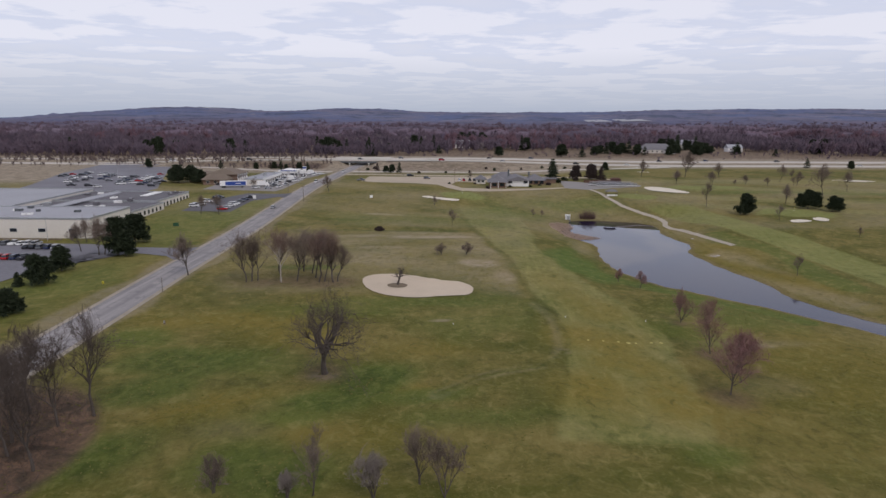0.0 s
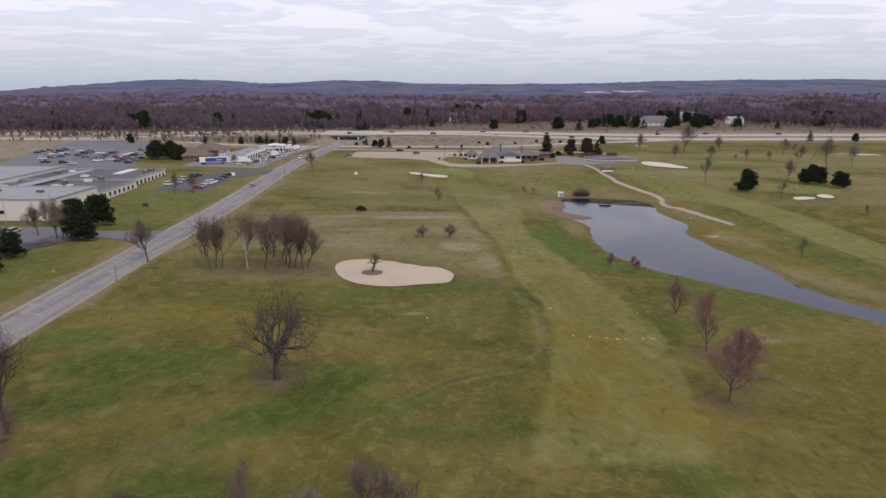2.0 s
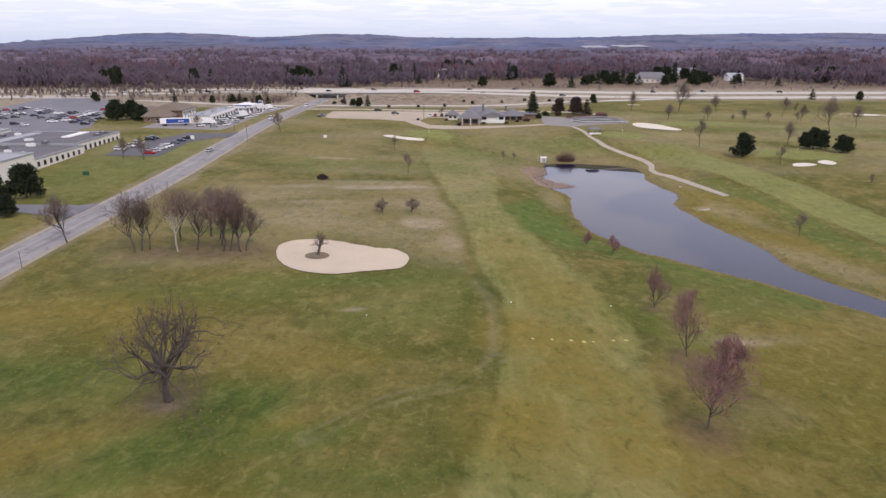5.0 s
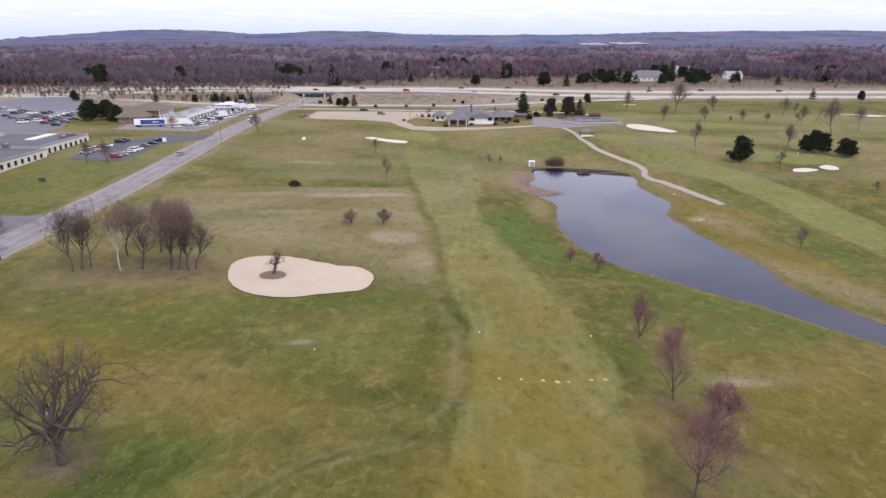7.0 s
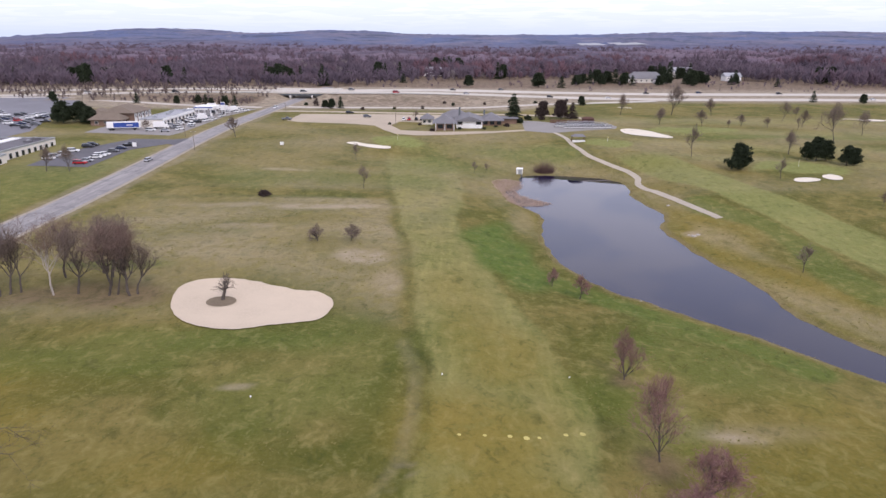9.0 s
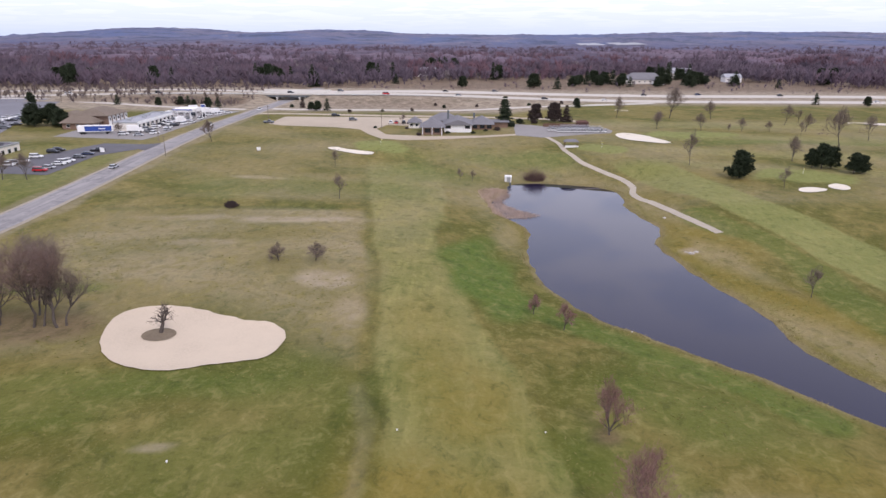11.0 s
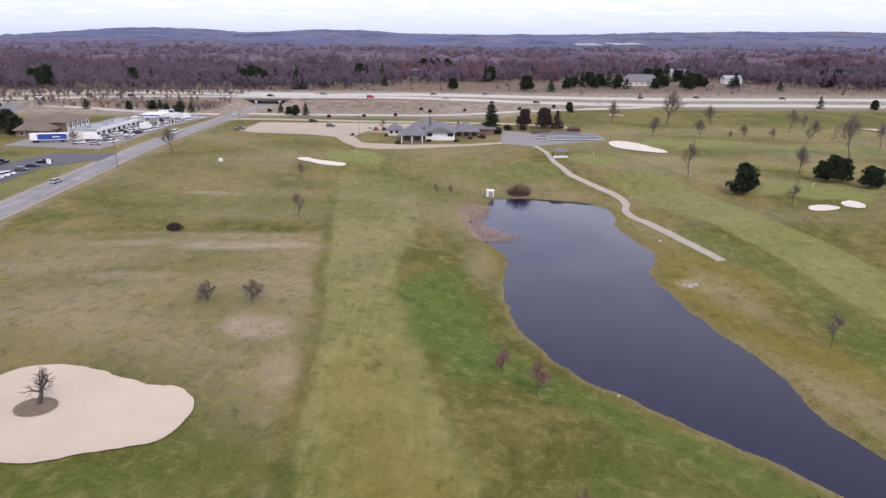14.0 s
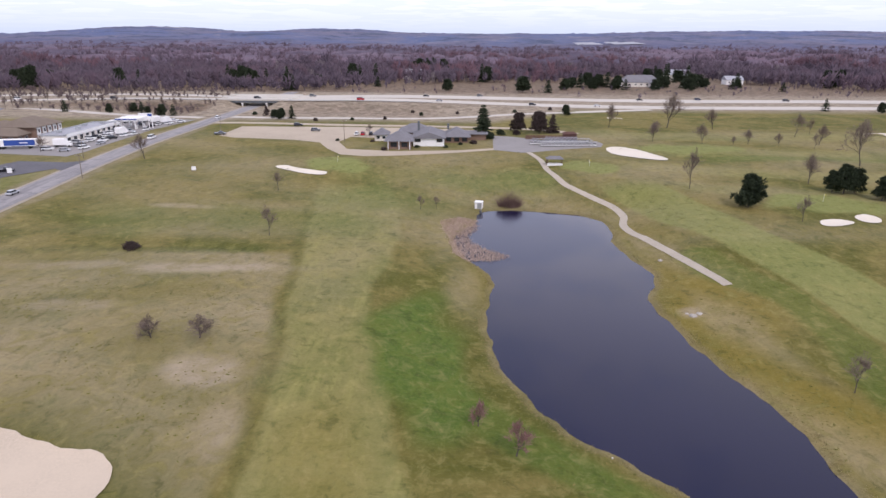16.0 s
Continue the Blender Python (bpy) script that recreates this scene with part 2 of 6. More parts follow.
PIER_MAT = surface("bridge_concrete", (0.58, 0.56, 0.52), 0.85, spread=0.12, big=0.3, fine=2.0)
GLASS = surface("window_glass", (0.02, 0.024, 0.03), 0.08, spread=0.3, big=0.3, fine=1.0, bump=0.0, spec=0.6)
BLUE_PAINT = surface("blue_paint", (0.03, 0.07, 0.28), 0.45, spread=0.1, big=0.3, fine=2.0)
TEAL_METAL = surface("pale_teal_metal", (0.34, 0.42, 0.44), 0.5, spread=0.1, big=0.3, fine=2.0)
GREEN_PAINT = surface("green_paint", (0.03, 0.09, 0.05), 0.5, spread=0.2, big=1.0, fine=4.0)
RUBBER = surface("tyre_rubber", (0.02, 0.02, 0.02), 0.9, spread=0.2, big=2.0, fine=9.0)
STONE = surface("field_stone", (0.36, 0.33, 0.29), 0.9, spread=0.25, big=0.6, fine=4.0)


def woods_material(name, a, b_col, dark, flush):
    """Leafless crowns, alike within a stand and changing from stand to stand."""
    m, t, b = nodes(name, 0.95, 0.0, 0.1)
    g = t.nodes.new("ShaderNodeNewGeometry")
    c = mixc(t, g.outputs["Random Per Island"], a, b_col)
    c = mixc(t, remap(t, warped(t, 0.012, 4, 0.6, 0.8), 0.50, 0.62, 0.0, 0.6), c, dark)
    c = mixc(t, remap(t, warped(t, 0.007, 4, 0.6, 0.8, (1.0, 1.6, 1.0)), 0.50, 0.62, 0.0, 0.55), c, flush)
    t.links.new(c, b.inputs["Base Color"])
    return m


# Blue mixed into the crown colours stands in for distance haze.
WOODS = woods_material("far_bare_woods", (0.090, 0.070, 0.090), (0.138, 0.106, 0.130), (0.062, 0.049, 0.066), (0.142, 0.090, 0.110))
WOODS_RED = woods_material("far_budding_woods", (0.120, 0.072, 0.088), (0.165, 0.098, 0.114), (0.085, 0.056, 0.072), (0.168, 0.088, 0.104))


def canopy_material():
    m, t, b = nodes("hazy_canopy", 0.95, 0.0, 0.1)
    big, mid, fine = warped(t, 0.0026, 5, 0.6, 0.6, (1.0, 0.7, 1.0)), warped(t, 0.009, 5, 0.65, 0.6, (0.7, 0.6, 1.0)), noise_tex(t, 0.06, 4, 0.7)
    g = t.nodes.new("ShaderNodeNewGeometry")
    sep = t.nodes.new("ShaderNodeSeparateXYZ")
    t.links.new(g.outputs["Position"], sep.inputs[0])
    # No air haze is modelled; the blue in these ridge colours paints it.
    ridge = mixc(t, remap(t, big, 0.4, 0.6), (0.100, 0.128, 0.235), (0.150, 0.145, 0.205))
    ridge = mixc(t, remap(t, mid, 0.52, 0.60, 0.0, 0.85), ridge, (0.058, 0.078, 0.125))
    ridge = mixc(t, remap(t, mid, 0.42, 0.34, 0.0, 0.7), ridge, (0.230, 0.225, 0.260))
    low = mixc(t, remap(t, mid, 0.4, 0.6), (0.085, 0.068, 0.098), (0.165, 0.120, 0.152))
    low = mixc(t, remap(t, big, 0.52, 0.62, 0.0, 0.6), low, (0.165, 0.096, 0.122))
    # Shift from brown to blue along y, the haze of distance put into colour.
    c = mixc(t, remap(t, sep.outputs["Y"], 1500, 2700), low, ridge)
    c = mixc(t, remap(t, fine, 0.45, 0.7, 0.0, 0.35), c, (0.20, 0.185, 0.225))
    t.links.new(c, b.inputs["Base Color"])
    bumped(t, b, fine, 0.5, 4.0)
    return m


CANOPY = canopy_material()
CAR_COLORS = {"white": (0.78, 0.78, 0.77), "silver": (0.42, 0.43, 0.45), "black": (0.02, 0.02, 0.024), "navy": (0.025, 0.035, 0.08),
              "red": (0.42, 0.02, 0.025), "grey": (0.13, 0.135, 0.145)}
CAR_PAINT = {k: surface(k + "_car_paint", v, 0.25, 0.0, spread=0.05, big=1.0, fine=4.0, bump=0.0, spec=0.5) for k, v in CAR_COLORS.items()}

# ---- building helpers ----


def part(name, bm, material, parent=None, label=""):
    me = bpy.data.meshes.new(name)
    bm.to_mesh(me)
    bm.free()
    me.materials.append(material)
    ob = new(name, me)
    if parent is not None:
        ob.parent = parent
    return tagged(ob, label)


def thing(name, at, label, category, group="", kind="", turn=0.0):
    ob = new(name)
    ob.matrix_basis = pose(at[0], at[1], at[2], 0, 0, turn)
    return tagged(ob, label, category, group, kind)


def raw(name, verts, faces, material, parent=None, label="", flat=True):
    me = bpy.data.meshes.new(name)
    me.from_pydata(verts, [], faces)
    me.materials.append(material)
    if not flat:
        me.polygons.foreach_set("use_smooth", [True] * len(me.polygons))
    ob = new(name, me)
    if parent is not None:
        ob.parent = parent
    return tagged(ob, label)


def box(bm, x0, x1, y0, y1, z0, z1, bevel=0.0):
    g = bmesh.ops.create_cube(bm, size=1.0)
    for v in g["verts"]:
        v.co = Vector(((x0 + x1) / 2 + v.co.x * (x1 - x0), (y0 + y1) / 2 + v.co.y * (y1 - y0), (z0 + z1) / 2 + v.co.z * (z1 - z0)))
    if bevel:
        es = {e for v in g["verts"] for e in v.link_edges}
        bmesh.ops.bevel(bm, geom=list(es), offset=bevel, segments=2, affect="EDGES")
    return bm


def boxed(*a, bevel=0.0):
    return box(bmesh.new(), *a, bevel=bevel)


def tube(bm, p, q, r, r2=None, n=8):
    p, q = Vector(p), Vector(q)
    m = Matrix.Translation((p + q) / 2) @ (q - p).to_track_quat("Z", "Y").to_matrix().to_4x4()
    bmesh.ops.create_cone(bm, cap_ends=True, segments=n, radius1=r, radius2=r if r2 is None else r2, depth=(q - p).length, matrix=m)
    return bm


def prism(bm, pts, y0, y1):
    """Extrudes an outline of (x, z) points along y."""
    a = [bm.verts.new((x, y0, z)) for x, z in pts]
    b = [bm.verts.new((x, y1, z)) for x, z in pts]
    bm.faces.new(a)
    bm.faces.new(b[::-1])
    for i in range(len(pts)):
        j = (i + 1) % len(pts)
        bm.faces.new((a[j], a[i], b[i], b[j]))
    bmesh.ops.recalc_face_normals(bm, faces=bm.faces)
    return bm


def hip(bm, x0, x1, y0, y1, z0, z1, inset, over=0.6, thick=0.25, gable=False):
    """A hipped or gabled roof with its ridge along the longer side."""
    x0, x1, y0, y1 = x0 - over, x1 + over, y0 - over, y1 + over
    low = [(x0, y0), (x1, y0), (x1, y1), (x0, y1)]
    cx, cy = (x0 + x1) / 2, (y0 + y1) / 2
    k = 0.0 if gable else inset
    ridge = [(x0 + k, cy), (x1 - k, cy)] if x1 - x0 >= y1 - y0 else [(cx, y0 + k), (cx, y1 - k)]
    b = [bm.verts.new((x, y, z0 - thick)) for x, y in low]
    t = [bm.verts.new((x, y, z0)) for x, y in low]
    r = [bm.verts.new((x, y, z1)) for x, y in ridge]
    bm.faces.new(b[::-1])
    for i in range(4):
        bm.faces.new((b[i], b[(i + 1) % 4], t[(i + 1) % 4], t[i]))
    if x1 - x0 >= y1 - y0:
        bm.faces.new((t[0], t[1], r[1], r[0]))
        bm.faces.new((t[1], t[2], r[1]))
        bm.faces.new((t[2], t[3], r[0], r[1]))
        bm.faces.new((t[3], t[0], r[0]))
    else:
        bm.faces.new((t[0], t[1], r[0]))
        bm.faces.new((t[1], t[2], r[1], r[0]))
        bm.faces.new((t[2], t[3], r[1]))
        bm.faces.new((t[3], t[0], r[0], r[1]))
    bmesh.ops.recalc_face_normals(bm, faces=bm.faces)
    return bm


# ---- lie of the land ----
WATER_Z = -4.3
POND = [(58, 329), (56, 318), (52, 309), (49, 300), (50, 288), (53, 279), (57.3, 268), (57.6, 259), (55.4, 247), (55.0, 235), (56.6, 222.5), (59.9, 212.3), (64, 204.3), (69.3, 197.8),
        (77, 189.6), (86.2, 180.5), (94.2, 170.5), (104, 158), (114, 143), (124, 132), (131, 134), (126, 146), (118, 157), (110, 168), (103, 181), (99.5, 193), (100, 203), (97.8, 215),
        (94.6, 228), (93, 238), (92, 248), (93, 257), (97.5, 267), (96, 280), (93.8, 295), (96.5, 308), (95.5, 319), (89, 326.5), (77, 330), (66, 331.5)]
BUNKER = [(-25.4, 181.0), (-27.9, 189.5), (-27, 194.3), (-23.5, 196.4), (-18.5, 196.6), (-13, 195.2), (-8, 193.2), (-3.8, 192), (1, 191.7), (4.3, 188.9), (5.2, 185), (4, 178.8), (0.5, 176.4), (-4.4, 174.4), (-9.6, 172.0), (-15.5, 172.4), (-21, 175.2)]
BUNKER_2 = [(-19.4, 364.8), (-16.5, 367.2), (-10.4, 363.3), (-3.9, 360.4), (1.3, 358.9), (0.4, 355.6), (-6.3, 356.4), (-14, 360.6)]
BUNKER_3 = [(115, 397), (116, 405), (121.5, 409), (128, 401.5), (132, 390), (135.3, 381.5), (132.5, 378.5), (125, 382.6), (117, 390)]
BUNKER_4 = [(153.2, 299), (155, 301.8), (159.5, 302.6), (163.2, 300.8), (162, 298.4), (157, 296.8), (153.8, 297)]
BUNKER_5 = [(165.8, 304), (168, 306.4), (171.3, 306.8), (172.6, 303.5), (171.2, 300.2), (168.4, 299.4), (166, 301)]
BUNKER_6 = [(140.5, 512), (143, 515), (148.5, 513.5), (149, 509.5), (144, 508.5)]
BUNKER_7 = [(258, 452), (262, 457), (276, 455), (284, 449), (274, 446)]


def rounded(poly, n=5):
    """A closed smooth curve through the corners."""
    out, k = [], len(poly)
    for i in range(k):
        p0, p1, p2, p3 = (np.array(poly[(i + j) % k], float) for j in (-1, 0, 1, 2))
        for s in range(n):
            u = s / n
            out.append(tuple(0.5 * (2 * p1 + (p2 - p0) * u + (2 * p0 - 5 * p1 + 4 * p2 - p3) * u * u + (3 * p1 - p0 - 3 * p2 + p3) * u ** 3)))
    return out


def ragged(poly, amount, size, seed):
    """The same outline with small irregular bays."""
    return [(x + amount * noise.noise(Vector((x / size, y / size, seed))), y + amount * noise.noise(Vector((x / size, y / size, seed + 9.5)))) for x, y in poly]


def sdf(X, Y, poly):
    """Signed distance to a polygon, negative inside."""
    d = np.full(X.shape, 1e9)
    inside = np.zeros(X.shape, bool)
    for (ax, ay), (bx_, by_) in zip(poly, poly[1:] + poly[:1]):
        ex, ey = bx_ - ax, by_ - ay
        u = np.clip(((X - ax) * ex + (Y - ay) * ey) / (ex * ex + ey * ey + 1e-9), 0, 1)
        d = np.minimum(d, np.hypot(X - ax - u * ex, Y - ay - u * ey))
        if ey != 0:
            inside ^= ((ay > Y) != (by_ > Y)) & (X < ex * (Y - ay) / ey + ax)
    return np.where(inside, -d, d)


def near_sdf(X, Y, poly, reach):
    p = np.array(poly)
    box_ = (X > p[:, 0].min() - reach) & (X < p[:, 0].max() + reach) & (Y > p[:, 1].min() - reach) & (Y < p[:, 1].max() + reach)
    out = np.full(X.shape, 1e3)
    if box_.any():
        out[box_] = sdf(X[box_], Y[box_], poly)
    return out


def sm(a, b, v):
    u = np.clip((v - a) / (b - a), 0, 1)
    return u * u * (3 - 2 * u)


POND_EDGE = ragged(rounded(POND, 5), 1.1, 5.0, 2.0)
SANDS = [rounded(p, 4) for p in (BUNKER, BUNKER_2, BUNKER_3, BUNKER_4, BUNKER_5, BUNKER_6, BUNKER_7)]
DECK_Z = 9.4


def highway_z(X):
    return 5.6 + (DECK_Z - 5.6) * (1 - sm(60, 260, np.abs(X + 84)))


def land(X, Y):
    """Height of the ground."""
    X, Y = np.asarray(X, float), np.asarray(Y, float)
    h = 5.2 * sm(240, 420, Y) + 2.2 * sm(-50, -110, X) * sm(420, 250, Y)
    h = h - 3.0 * np.exp(-((X - 30) / 55) ** 2 - ((Y - 325) / 50) ** 2)
    h = h + 1.4 * np.exp(-((X + 2) / 40) ** 2 - ((Y - 222) / 28) ** 2)
    h = h - 2.5 * sm(15, 60, X) * sm(300, 220, Y)
    h = h - 1.3 * np.exp(-((X - 8) / 15) ** 2 - ((Y - 186) / 17) ** 2)
    # gentle rolls of the course
    roll = np.sin(X / 23.0 + 1.3 * np.sin(Y / 41.0)) * np.sin(Y / 31.0 + 0.8)
    h = h + 0.30 * roll * sm(700, 500, Y) * sm(-75, -40, X)
    # mounded greens
    for gx, gy, r, a in ((3, 370, 15, 0.9), (165, 318, 20, 0.8), (101, 366, 14, 0.5), (150, 398, 24, 0.7)):
        h = h + a * np.exp(-((X - gx) ** 2 + (Y - gy) ** 2) / r ** 2)
    # highway bank, cut through for the road
    bank = np.clip(1 - np.maximum(np.abs(Y - 600) - 38, 0) / 24, 0, 1)
    gap = sm(8.5, 19, np.abs(X + 84))
    h = h + (highway_z(X) - 0.25 - 5.2) * sm(0, 1, bank) * gap
    # far ridges
    ridge = 48 + 28 * np.exp(-((X + 1500) / 330) ** 2) + 29 * np.exp(-((X + 650) / 330) ** 2) + 26 * sm(200, 1500, X) - 62 * sm(-1700, -2700, X)
    h = h + (ridge - 14) * sm(1900, 3950, Y) * sm(5600, 4300, Y) + 5 * np.sin(X / 310 + Y / 530) * sm(1500, 2600, Y)
    # pond basin
    d = near_sdf(X, Y, POND_EDGE, 46)
    rise = np.clip(d / (26 + 4 * sm(316, 334, Y)), 0, 1)
    h = np.where(d > 0, np.minimum(h, WATER_Z + 0.02 + 0.35 * sm(0, 0.06, rise) + 0.02 * d) * (1 - sm(0.0, 1, rise)) + h * sm(0.0, 1, rise), WATER_Z + 0.02 + np.maximum(d * 0.25, -2.0))
    for p, deep in zip(SANDS, (0.35, 0.5, 0.5, 0.4, 0.4, 0.4, 0.4)):
        h = h - deep * sm(0.4, -2.2, near_sdf(X, Y, p, 6))
    return h


def ground(x, y):
    return float(land(np.array([x]), np.array([y]))[0])


def spaced(lo, hi, step, far_lo, far_hi):
    core = list(np.arange(lo, hi + step / 2, step))
    s, v = step, core[-1]
    while v < far_hi:
        s *= 1.06
        v += s
        core.append(v)
    s, v, left = step, core[0], []
    while v > far_lo:
        s *= 1.06
        v -= s
        left.append(v)
    return np.array(left[::-1] + core)


def blob(X, Y, cx, cy, rx, ry, turn=0.0, soft=0.35):
    c, s = math.cos(radians(turn)), math.sin(radians(turn))
    u, v = ((X - cx) * c + (Y - cy) * s) / rx, (-(X - cx) * s + (Y - cy) * c) / ry
    wob = 0.16 * np.sin(X / 5.1 + Y / 7.7) + 0.12 * np.sin(X / 2.9 - Y / 4.1)
    return sm(1 + soft, 1 - soft, np.hypot(u, v) + wob)


def along(X, Y, line):
    """Distance to a line of points."""
    d = np.full(X.shape, 1e9)
    for (ax, ay), (bx_, by_) in zip(line[:-1], line[1:]):
        ex, ey = bx_ - ax, by_ - ay
        u = np.clip(((X - ax) * ex + (Y - ay) * ey) / (ex * ex + ey * ey), 0, 1)
        d = np.minimum(d, np.hypot(X - ax - u * ex, Y - ay - u * ey))
    return d


def build_ground():
    xs, ys = spaced(-100, 150, 1.0, -4800, 5200), spaced(70, 340, 1.0, -700, 5400)
    X, Y = np.meshgrid(xs, ys)
    H = land(X, Y)
    nx, ny = len(xs), len(ys)
    me = bpy.data.meshes.new("ground")
    me.vertices.add(nx * ny)
    me.vertices.foreach_set("co", np.stack([X, Y, H], -1).astype(np.float32).ravel())
    i = (np.arange(ny - 1)[:, None] * nx + np.arange(nx - 1)[None, :]).ravel()
    quads = np.stack([i, i + 1, i + nx + 1, i + nx], -1).astype(np.int32)
    me.loops.add(quads.size)
    me.loops.foreach_set("vertex_index", quads.ravel())
    me.polygons.add(len(quads))
    me.polygons.foreach_set("loop_start", np.arange(0, quads.size, 4, dtype=np.int32))
    me.polygons.foreach_set("use_smooth", np.ones(len(quads), bool))
    me.update(calc_edges=True)
    wob = 1.3 * np.sin(Y / 9.0) + 0.8 * np.sin(Y / 4.3 + X / 6.0)
    # first fairway: a mown strip from the near tees towards the green
    left_e = np.interp(Y, [93, 99, 110, 120, 134, 145, 158, 180, 215, 244, 285, 336, 350], [15, 16.6, 19.5, 23, 25, 26.2, 25.5, 22.4, 19, 14.7, 8.5, 1.8, 0])
    right_e = np.interp(Y, [93, 105, 123, 133, 147, 154, 176, 203, 235, 250, 300, 350], [39.5, 43.2, 47.5, 48.5, 49.3, 48.2, 45.8, 38, 32, 30.5, 34, 26])
    fair = sm(-0.7, 0.7, X - left_e + 0.35 * wob) * sm(0.8, -0.8, X - right_e + 0.5 * wob) * sm(92, 95, Y + 0.4 * wob - 0.05 * (X - 28)) * sm(352, 335, Y)
    # broad mown bands on the far side of the pond
    for y_at, w, slope in ((330, 6, -0.22), (360, 7, -0.15), (396, 12, -0.10), (445, 13, -0.05)):
        yc = y_at + slope * (X - 180) + 5 * np.sin(X / 37)
        fair = np.maximum(fair, 0.75 * sm(w + 1.5, w - 1.5, np.abs(Y - yc)) * sm(108, 124, X) * sm(400, 360, X))
    xc = np.interp(Y, [170, 200, 245, 285, 320, 345], [146, 142, 138, 128, 116, 110])
    fair = np.maximum(fair, 0.95 * sm(10.5, 9.0, np.abs(X - xc + 0.5 * wob)) * sm(165, 180, Y) * sm(350, 335, Y))
    fair = np.maximum(fair, 0.6 * blob(X, Y, 75, 352, 9, 14, 20))
    fair = np.maximum(fair, 0.5 * blob(X, Y, 40, 358, 30, 12, 0))
    lush = 0.95 * blob(X, Y, 42.5, 224, 8.5, 27, 6, 0.3)
    # Green patches; the strong one right of the oak also paints in its shading.
    for cx, cy, rx, ry, a, w in ((-52, 123, 15, 8, 5, 0.75), (-70, 135, 9, 6, 0, 0.6), (-56, 109, 9, 7, 20, 0.75), (-52, 87, 7, 7, 0, 0.8), (-40, 122, 10, 7, 0, 0.6), (-15.5, 115.5, 10, 7, 35, 0.9), (-24, 105.5, 9, 5, 10, 0.85),
                                 (-6, 109, 9, 3.5, 10, 0.7), (-27, 84, 10, 7, 0, 0.7), (-27, 100, 8, 4, 0, 0.65), (4, 101, 10, 4, 0, 0.5), (10, 170, 12, 12, 0, 0.35), (-8, 168, 30, 5, 3, 0.5), (-30, 160, 20, 6, 0, 0.4), (5, 150, 12, 10, 0, 0.4),
                                 (70, 166, 16, 9, -25, 0.5), (74, 180, 9, 6, -40, 0.55), (58, 150, 8, 14, 10, 0.4), (40, 92, 5, 4, 0, 0.6), (-48, 205, 14, 3, 3, 0.6), (-6, 305, 34, 12, 0, 0.35), (66, 352, 20, 8, 0, 0.45), (25, 330, 22, 14, 0, 0.4),
                                 (-40, 300, 20, 14, 0, 0.35), (-112, 290, 20, 60, 0, 0.4), (-110, 165, 14, 28, 0, 0.45)):
        lush = np.maximum(lush, w * blob(X, Y, cx, cy, rx, ry, a, 0.6))
    lush = np.maximum(lush, 0.75 * sm(5.5, 2.5, along(X, Y, [(48, 210), (55, 202), (62, 195), (72, 185.5), (83, 174.5), (90, 165)]) + 0.6 * wob))
    lush = np.maximum(lush, 0.55 * sm(6.5, 3.5, along(X, Y, [(111, 278), (114, 263), (121, 250), (123, 232), (120.5, 216), (121, 195)]) + 0.5 * wob))
    lush = np.maximum(lush, 0.45 * sm(6, 2, np.abs(Y - 372 - 0.05 * X + 3 * np.sin(X / 17))) * sm(135, 160, X))
    left = sm(-0.5, -4.0, X - left_e + 0.8 * wob)
    dry = (0.46 + 0.36 * np.sin(X / 13 + 1.3 * np.sin(Y / 11)) * np.sin(Y / 9 + 0.8 * np.sin(X / 15)) + 0.1 * left) * left * sm(176, 200, Y + 3 * wob + 0.25 * X) * sm(276, 270, Y + 0.6 * wob) * sm(-78, -60, X)
    for cx, cy, rx, ry, a, w in ((8, 216, 10, 16, 0, 0.5), (-30, 305, 26, 8, 0, 0.4), (-48, 182, 20, 7, 0, 0.5), (-60, 230, 16, 50, 0, 0.3), (-12, 318, 26, 8, 0, 0.45), (51, 262, 4, 18, 0, 0.5), (46, 300, 6, 20, 0, 0.65), (60, 336, 20, 4, 0, 0.5),
                                 (22, 268, 8, 30, 0, 0.3), (145, 330, 25, 12, 0, 0.4), (-40, 335, 30, 40, 0, 0.3), (95, 300, 6, 26, 0, 0.4), (60, 120, 8, 5, 0, 0.25), (-35, 95, 6, 3, 0, 0.3), (70, 145, 9, 2.5, 0, 0.5), (118, 300, 7, 12, 0, 0.4)):
        dry = np.maximum(dry, w * blob(X, Y, cx, cy, rx, ry, a, 0.7))
    dry = np.maximum(dry, (0.3 + 0.3 * np.sin(X / 4.3 + Y / 7.1)) * sm(9, 4, along(X, Y, [(105, 318), (103, 290), (105, 271), (108, 255), (103, 235), (105, 215), (107, 198), (112, 180)]) + 0.8 * wob))
    dry = np.maximum(dry, 0.30 * (1 + np.sin(X / 17 + 1.2 * np.sin(Y / 13)) * np.sin(Y / 12 + X / 40)) * sm(278, 292, Y) * sm(480, 440, Y))
    gold = np.zeros_like(X)
